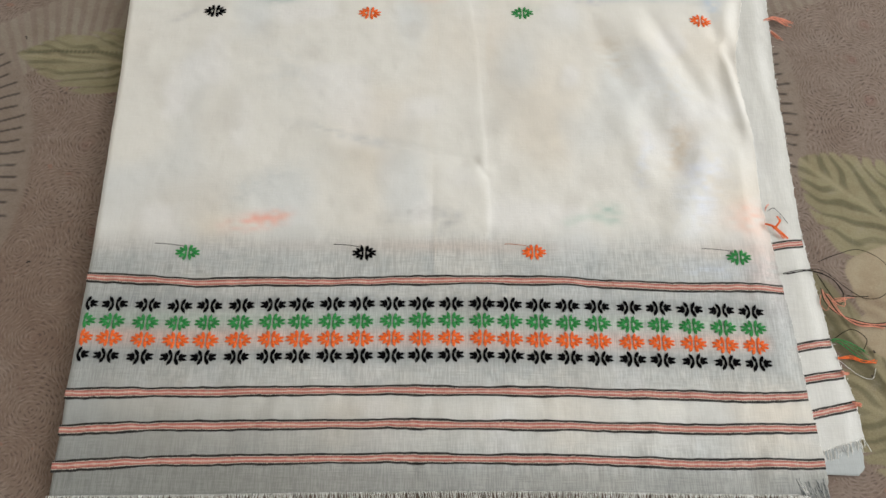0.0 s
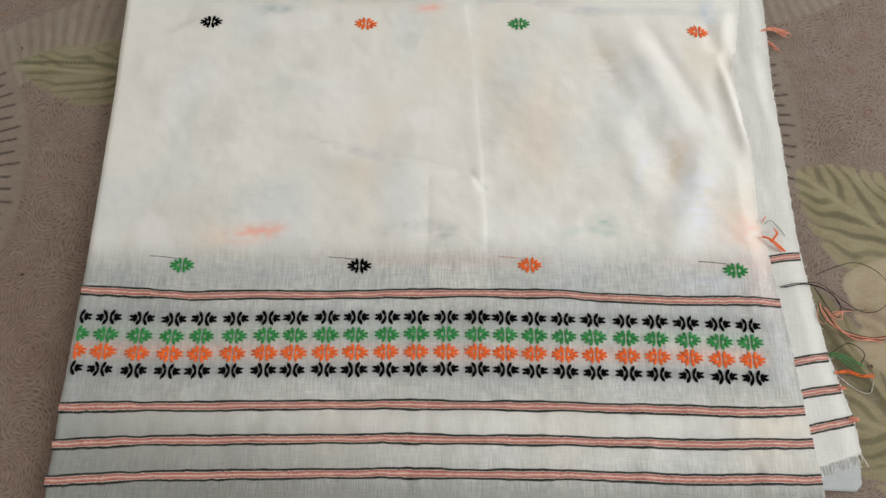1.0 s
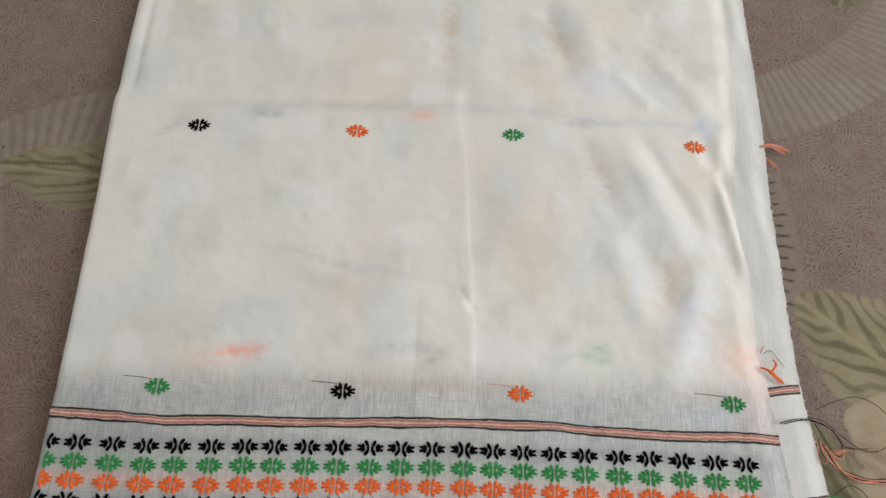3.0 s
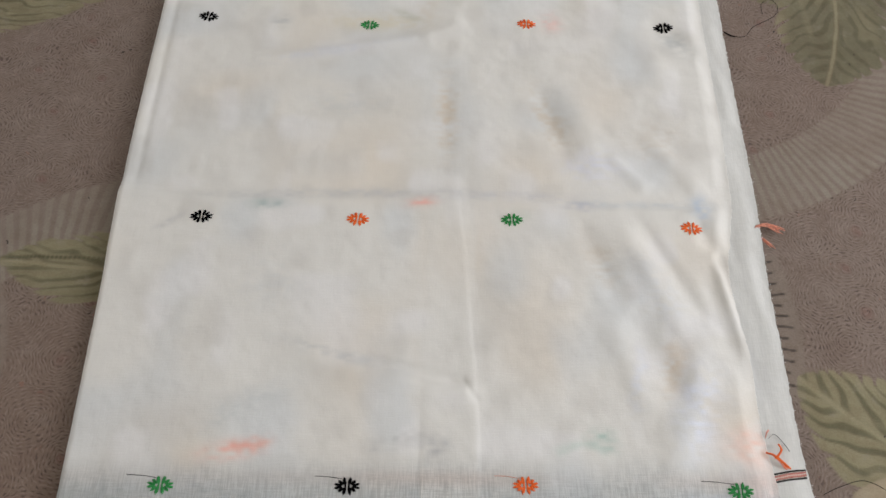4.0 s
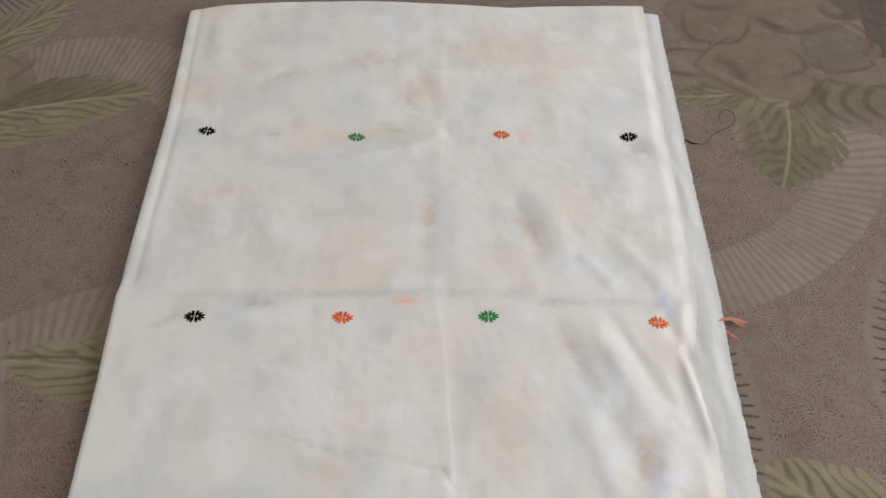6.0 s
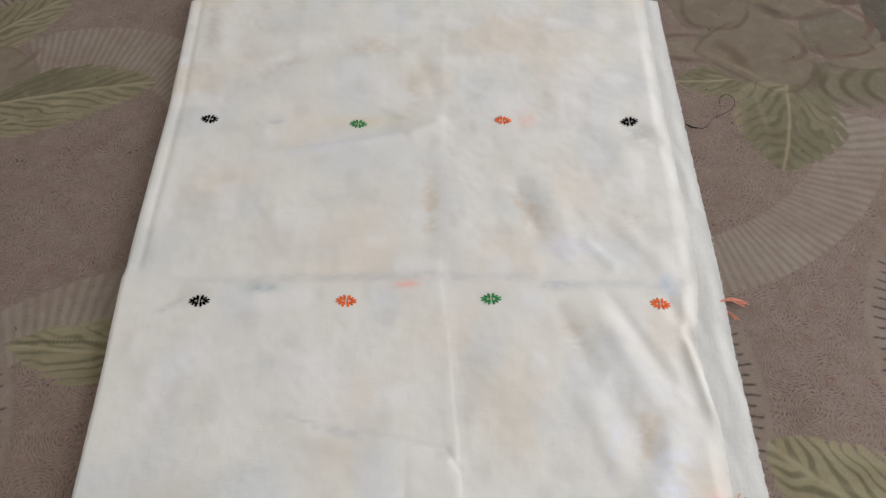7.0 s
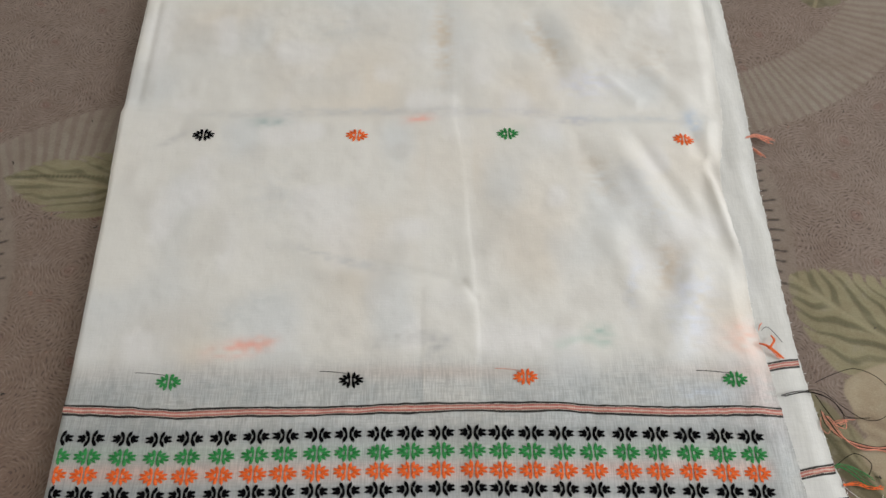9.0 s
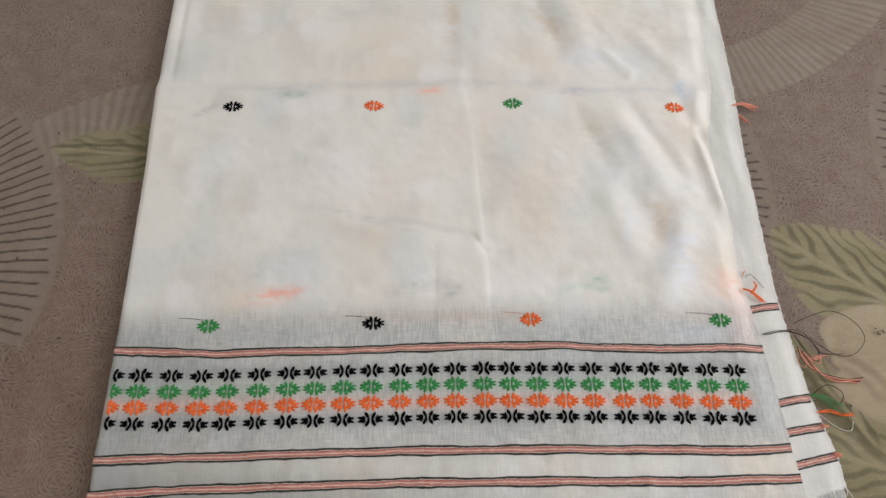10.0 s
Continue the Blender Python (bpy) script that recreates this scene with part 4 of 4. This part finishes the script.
COLUMNS = (-0.283, -0.261, -0.236, -0.212, -0.190, -0.166, -0.142, -0.121, -0.098, -0.076, -0.053, -0.031, -0.009, 0.014, 0.0345, 0.056, 0.078, 0.100, 0.124, 0.146, 0.1695, 0.193, 0.2155)
ROW_Y = stripe_line((-0.29, -0.25, -0.22, -0.15, 0.0, 0.08, 0.16, 0.22), (0.2585, 0.2578, 0.2565, 0.2580, 0.2608, 0.2592, 0.2580, 0.2562))
wob = random.Random(4)
for row, (drop, mat, lab, tall) in enumerate(((0.0, BLACK, "black embroidered flower motif", 1.0), (0.0132, GREEN, "green embroidered flower motif", 1.02),
                                              (0.0265, ORANGE, "orange embroidered flower motif", 1.04), (0.0395, BLACK, "black embroidered flower motif", 1.0))):
    for x in COLUMNS:
        y = float(ROW_Y(np.array(x))) - drop + wob.uniform(-0.0002, 0.0002)
        build_motif(x + wob.uniform(-0.0002, 0.0002), y, mat, 0.96 + wob.uniform(-0.03, 0.03), wob.uniform(-2.5, 2.5), tall * 0.92, lab, -0.2855, OPEN_HALF if mat is BLACK else FULL_HALF)
for x, y, mat, lab, k in ((-0.212, 0.3000, GREEN, "green embroidered flower motif", 0.95), (-0.076, 0.3005, BLACK, "black embroidered flower motif", 0.93), (0.0545, 0.3025, ORANGE, "orange embroidered flower motif", 0.93), (0.212, 0.3000, GREEN, "green embroidered flower motif", 0.95),
                          (-0.218, 0.5300, BLACK, "black embroidered flower motif", 0.98), (-0.082, 0.5290, ORANGE, "orange embroidered flower motif", 0.98), (0.052, 0.5300, GREEN, "green embroidered flower motif", 0.96), (0.209, 0.5255, ORANGE, "orange embroidered flower motif", 0.98),
                          (-0.2485, 0.7700, BLACK, "black embroidered flower motif", 1.0), (-0.084, 0.7620, GREEN, "green embroidered flower motif", 0.96), (0.075, 0.7660, ORANGE, "orange embroidered flower motif", 0.96), (0.215, 0.7650, BLACK, "black embroidered flower motif", 1.0)):
    build_motif(x, y, mat, k, -9 if x < -0.24 else wob.uniform(-5, 3), 0.98, lab)


# ---- fringe and loose threads ----
def tube(points, r, sides=4):
    """A thin tube along points: verts, faces."""
    verts, faces = [], []
    pts = [Vector(p) for p in points]
    for i, p in enumerate(pts):
        d = (pts[min(i + 1, len(pts) - 1)] - pts[max(i - 1, 0)]).normalized()
        u = d.orthogonal().normalized() if abs(d.z) > 0.95 else d.cross(Vector((0, 0, 1))).normalized()
        w = d.cross(u)
        for k in range(sides):
            a = 2 * math.pi * k / sides
            verts.append(p + u * (r * math.cos(a)) + w * (r * math.sin(a)))
    for i in range(len(pts) - 1):
        for k in range(sides):
            a, b = i * sides + k, i * sides + (k + 1) % sides
            faces.append((a, b, b + sides, a + sides))
    return verts, faces


def build_fringe(name, xa, xb, line, step, surface, length, spread, label):
    rng = random.Random(9)
    verts, faces = [], []
    x = xa
    while x < xb:
        y = float(line(np.array(x))) + 0.001
        z = float(surface(np.array([x]), np.array([y]))[0])
        n = length * rng.uniform(0.55, 1.15)
        lean, sway = rng.uniform(-0.22, 0.22) + spread, rng.uniform(-0.0012, 0.0012)
        pts = [(x, y, z), (x + lean * n * 0.4 + sway, y - n * 0.45, z - 0.0005 + rng.uniform(0, 0.001)), (x + lean * n, y - n, max(0.0012, z - 0.003 + rng.uniform(0, 0.0015)))]
        v, f = tube(pts, rng.uniform(0.00018, 0.00036), 3)
        k = len(verts)
        verts += v
        faces += [tuple(i + k for i in q) for q in f]
        x += step * rng.uniform(0.5, 1.5)
    return under(mesh_object(name, verts, faces, WHITE_YARN), CLOTH, label, "stuff")


build_fringe("hem_fringe", -0.285, 0.251, hem_line, 0.00068, height, 0.0100, 0.05, "short frayed white hem threads")
build_fringe("layer_fringe", 0.252, 0.285, lambda x: 0.164 + 0.30 * (x - 0.284), 0.0010, second_height, 0.0085, 0.25, "short frayed white edge threads")


def build_edge_fray(name, edge, ya, yb, surface, step, label):
    """Short stray fibres along a raw edge."""
    rng = random.Random(31)
    verts, faces = [], []
    y = ya
    while y < yb:
        x = float(edge(np.array([y]))[0]) - 0.0006
        z = float(surface(np.array([x]), np.array([y]))[0])
        n, a = rng.uniform(0.0008, 0.0030), rng.uniform(-1.1, 1.1)
        v, f = tube([(x, y, z), (x + n * 0.5 * math.cos(a), y + n * 0.5 * math.sin(a), z + 0.0004), (x + n * math.cos(a + 0.5), y + n * math.sin(a + 0.5), z - 0.0002)], rng.uniform(0.00012, 0.00026), 3)
        k = len(verts)
        verts += v
        faces += [tuple(i + k for i in q) for q in f]
        y += step * rng.uniform(0.3, 1.7)
    return under(mesh_object(name, verts, faces, WHITE_YARN), CLOTH, label, "stuff")


build_edge_fray("edge_fray", layer_edge, 0.17, 0.97, second_height, 0.0035, "stray white fibres along the raw edge")
build_edge_fray("edge_fray", right_edge, 0.13, 0.98, height, 0.0060, "stray white fibres along the raw edge")


def smooth_path(points, n=10):
    """A rounded path through points."""
    p = [points[0], *points, points[-1]]
    out = []
    for i in range(1, len(p) - 2):
        a, b, c, d = (np.array(q, float) for q in p[i - 1:i + 3])
        for t in np.linspace(0, 1, n, endpoint=False):
            out.append(0.5 * (2 * b + (c - a) * t + (2 * a - 5 * b + 4 * c - d) * t * t + (3 * b - a - 3 * c + d) * t ** 3))
    return out + [np.array(points[-1], float)]


def loose_thread(points, r, material, label):
    v, f = tube([tuple(q) for q in smooth_path(points)], r, 5)
    return under(mesh_object("loose_thread", v, f, material), CLOTH, label)


def tangle(cx, cy, z, wide, high, count, r, material, label, seed, turn=0.0, turns=3):
    """A small nest of yarn ends."""
    rng = random.Random(seed)
    ca, sa = math.cos(radians(turn)), math.sin(radians(turn))
    for _ in range(count):
        pts = []
        for _ in range(turns + 2):
            u, v = rng.uniform(-wide, wide), rng.uniform(-high, high)
            pts.append((cx + u * ca - v * sa, cy + u * sa + v * ca, z + rng.uniform(0, 0.003)))
        loose_thread(pts, r, material, label)


def bundle(points, count, spread, r, material, label, seed):
    """A few yarn ends that lie together and part towards their tips."""
    rng = random.Random(seed)
    for _ in range(count):
        part = [rng.uniform(-1, 1) * spread for _ in range(3)]
        reach = rng.uniform(0.75, 1.0)
        pts = []
        for i, q in enumerate(points):
            w = 0.35 + 0.9 * i / (len(points) - 1)
            pts.append((points[0][0] + (q[0] - points[0][0]) * reach + part[0] * w + rng.uniform(-0.2, 0.2) * spread, q[1] + part[1] * w + rng.uniform(-0.2, 0.2) * spread, max(0.0008, q[2] + abs(part[2]) * 0.5)))
        loose_thread(pts, r, material, label)


B, G, O, K = "loose black thread", "loose green thread", "loose orange thread", "loose salmon thread"
loose_thread([(0.2445, 0.2870, 0.0078), (0.256, 0.2895, 0.0066), (0.270, 0.2925, 0.0052), (0.280, 0.2905, 0.003), (0.292, 0.280, 0.002), (0.306, 0.2705, 0.0015), (0.320, 0.272, 0.002), (0.331, 0.285, 0.003), (0.325, 0.301, 0.003), (0.309, 0.3105, 0.002), (0.290, 0.306, 0.001), (0.276, 0.300, 0.001)], 0.00024, BLACK, B)
loose_thread([(0.2445, 0.2876, 0.008), (0.262, 0.2915, 0.006), (0.280, 0.288, 0.003), (0.290, 0.2765, 0.002), (0.288, 0.266, 0.001), (0.283, 0.270, 0.001), (0.272, 0.289, 0.004)], 0.0003, BLACK, B)
loose_thread([(0.247, 0.2868, 0.0078), (0.266, 0.2905, 0.006), (0.284, 0.285, 0.003), (0.292, 0.273, 0.002), (0.310, 0.272, 0.001)], 0.00026, BLACK, B)
for i in range(6):
    j = i * 0.0011
    loose_thread([(0.2735 + j * 0.6, 0.278 - j, 0.003), (0.2735 + j, 0.267 + j * 0.6, 0.0045), (0.281 + j, 0.2585 - j * 0.5, 0.003), (0.296, 0.2530 - j * 0.9, 0.0015 + j * 0.3), (0.309, 0.2500 - j * 0.4, 0.0016), (0.3215 - j, 0.2515 - j, 0.0012)], 0.00030, SALMON if i % 3 else BLACK, K if i % 3 else B)
loose_thread([(0.272, 0.272, 0.004), (0.2705, 0.264, 0.004), (0.2745, 0.2595, 0.004), (0.2775, 0.266, 0.004), (0.2735, 0.271, 0.0045)], 0.00026, SALMON, K)
tangle(0.291, 0.268, 0.001, 0.010, 0.004, 2, 0.0003, SALMON, K, 3, 20)
bundle([(0.2740, 0.2360, 0.003), (0.2810, 0.2345, 0.004), (0.2900, 0.2300, 0.002), (0.2990, 0.2240, 0.001)], 8, 0.0034, 0.00020, GREEN, G, 5)
loose_thread([(0.274, 0.236, 0.003), (0.290, 0.245, 0.003), (0.301, 0.238, 0.002), (0.297, 0.229, 0.001)], 0.00028, BLACK, B)
for i in range(5):
    loose_thread([(0.2765, 0.2235 - i * 0.0004, 0.003), (0.287, 0.2225 + (i % 3) * 0.0012, 0.002), (0.296, 0.2215 - (i % 2) * 0.0016, 0.0018), (0.3045 + (i % 3) * 0.001, 0.2195 + (i % 4) * 0.001, 0.001)], 0.00026, ORANGE, O)
loose_thread([(0.276, 0.222, 0.003), (0.290, 0.211, 0.001), (0.3, 0.208, 0.0008), (0.304, 0.216, 0.001)], 0.0002, WHITE_YARN, "loose white thread")
bundle([(0.2365, 0.3290, 0.0082), (0.2430, 0.3270, 0.0088), (0.2490, 0.3225, 0.0082), (0.2550, 0.3180, 0.0062)], 7, 0.0008, 0.00036, ORANGE, O, 7)
bundle([(0.2474, 0.3360, 0.0072), (0.2482, 0.3315, 0.0090), (0.2455, 0.3275, 0.0092), (0.2430, 0.3245, 0.0078)], 6, 0.0007, 0.00036, ORANGE, O, 8)
bundle([(0.2385, 0.3405, 0.0076), (0.2405, 0.3445, 0.0072), (0.2428, 0.3470, 0.0066)], 3, 0.0006, 0.00020, SALMON, K, 9)
loose_thread([(0.240, 0.340, 0.0085), (0.246, 0.3435, 0.007), (0.2515, 0.338, 0.006), (0.2555, 0.331, 0.006)], 0.0002, BLACK, B)
bundle([(0.2675, 0.5300, 0.0035), (0.2760, 0.5320, 0.0040), (0.2840, 0.5310, 0.0022), (0.2925, 0.5270, 0.0010)], 15, 0.0024, 0.00026, SALMON, K, 11)
bundle([(0.2675, 0.5210, 0.0030), (0.2730, 0.5190, 0.0030), (0.2780, 0.5150, 0.0016), (0.2815, 0.5120, 0.0010)], 9, 0.0018, 0.00026, SALMON, K, 12)
loose_thread([(0.2785, 0.7665, 0.003), (0.290, 0.7615, 0.0012), (0.301, 0.7625, 0.001), (0.311, 0.775, 0.001), (0.324, 0.783, 0.0012), (0.337, 0.792, 0.0012), (0.3425, 0.806, 0.0012), (0.336, 0.816, 0.001), (0.326, 0.808, 0.001), (0.3245, 0.794, 0.001)], 0.00028, BLACK, B)
loose_thread([(0.2785, 0.7660, 0.003), (0.285, 0.7622, 0.0014), (0.292, 0.7615, 0.001)], 0.0006, BLACK, B)
loose_thread([(0.2795, 0.9, 0.003), (0.281, 0.893, 0.001), (0.284, 0.888, 0.0008)], 0.0002, WHITE_YARN, "loose white thread")
tangle(0.2785, 0.2110, 0.0040, 0.003, 0.002, 3, 0.00035, SALMON, K, 14)
tangle(0.2825, 0.1880, 0.0036, 0.003, 0.002, 3, 0.00035, SALMON, K, 15)
# short floats of yarn left on the face beside the motifs
for x, y, n, mat, lab in ((-0.212, 0.3065, 0.022, BLACK, B), (-0.076, 0.3068, 0.020, BLACK, B), (0.0545, 0.3085, 0.019, SALMON, K), (0.212, 0.3062, 0.024, BLACK, B)):
    xs = np.linspace(x - 0.004 - n, x - 0.004, 14)
    ys = y + 0.0008 - 0.002 * ((xs - xs[0]) / n) ** 2
    zs = height(xs, ys) + 0.0003
    v, f = tube(list(zip(xs, ys, zs)), 0.0002, 4)
    under(mesh_object("loose_stitch", v, f, mat), CLOTH, lab)
# dark ravelled threads at the hem's corner
corner = random.Random(41)
for _ in range(30):
    x, top = corner.uniform(0.230, 0.250), corner.uniform(0.124, 0.138)
    ys = np.linspace(top, top - corner.uniform(0.008, 0.016), 7)
    xs = x + np.linspace(0, corner.uniform(0.0, 0.005), 7)
    v, f = tube(list(zip(xs, ys, height(xs, np.maximum(ys, 0.122)) + 0.0001)), 0.00015, 3)
    under(mesh_object("loose_thread", v, f, DARK_YARN if corner.random() < 0.6 else WHITE_YARN), CLOTH, "ravelled hem thread")
# one long white thread lying along the fringe
xs = np.linspace(-0.06, 0.03, 30)
v, f = tube([(a, 0.118 - 0.004 * math.sin((a + 0.06) * 35), 0.0052) for a in xs], 0.0004, 4)
under(mesh_object("loose_thread", v, f, WHITE_YARN), CLOTH, "loose white thread")


# ---- lint on the bedspread ----
def build_lint():
    rng = random.Random(21)
    verts, faces = [], []
    spots = [(-0.390, 0.372), (-0.324, 0.731), (-0.331, 0.728), (0.335, 0.345), (0.343, 0.295), (0.344, 0.291), (0.545, 0.90), (0.40, 0.725), (0.43, 0.88), (-0.30, 0.44)]
    spots += [(rng.choice((-1, 1)) * rng.uniform(0.30, 0.5), rng.uniform(0.15, 1.0)) for _ in range(26)]
    for x, y in spots:
        a, n = rng.uniform(0, 6.3), rng.uniform(0.0006, 0.0022)
        v, f = tube([(x, y, 0.0006), (x + n * math.cos(a), y + n * math.sin(a), 0.0012), (x + 1.7 * n * math.cos(a + 0.5), y + 1.7 * n * math.sin(a + 0.5), 0.0008)], rng.uniform(0.0003, 0.0007), 5)
        k = len(verts)
        verts += v
        faces += [tuple(i + k for i in q) for q in f]
    return tagged(mesh_object("lint", verts, faces, plain("lint_fibre", (0.05, 0.04, 0.035), 0.9, 0.3, 300)), "small dark lint specks on the bedspread", "lint", kind="stuff")


build_lint()
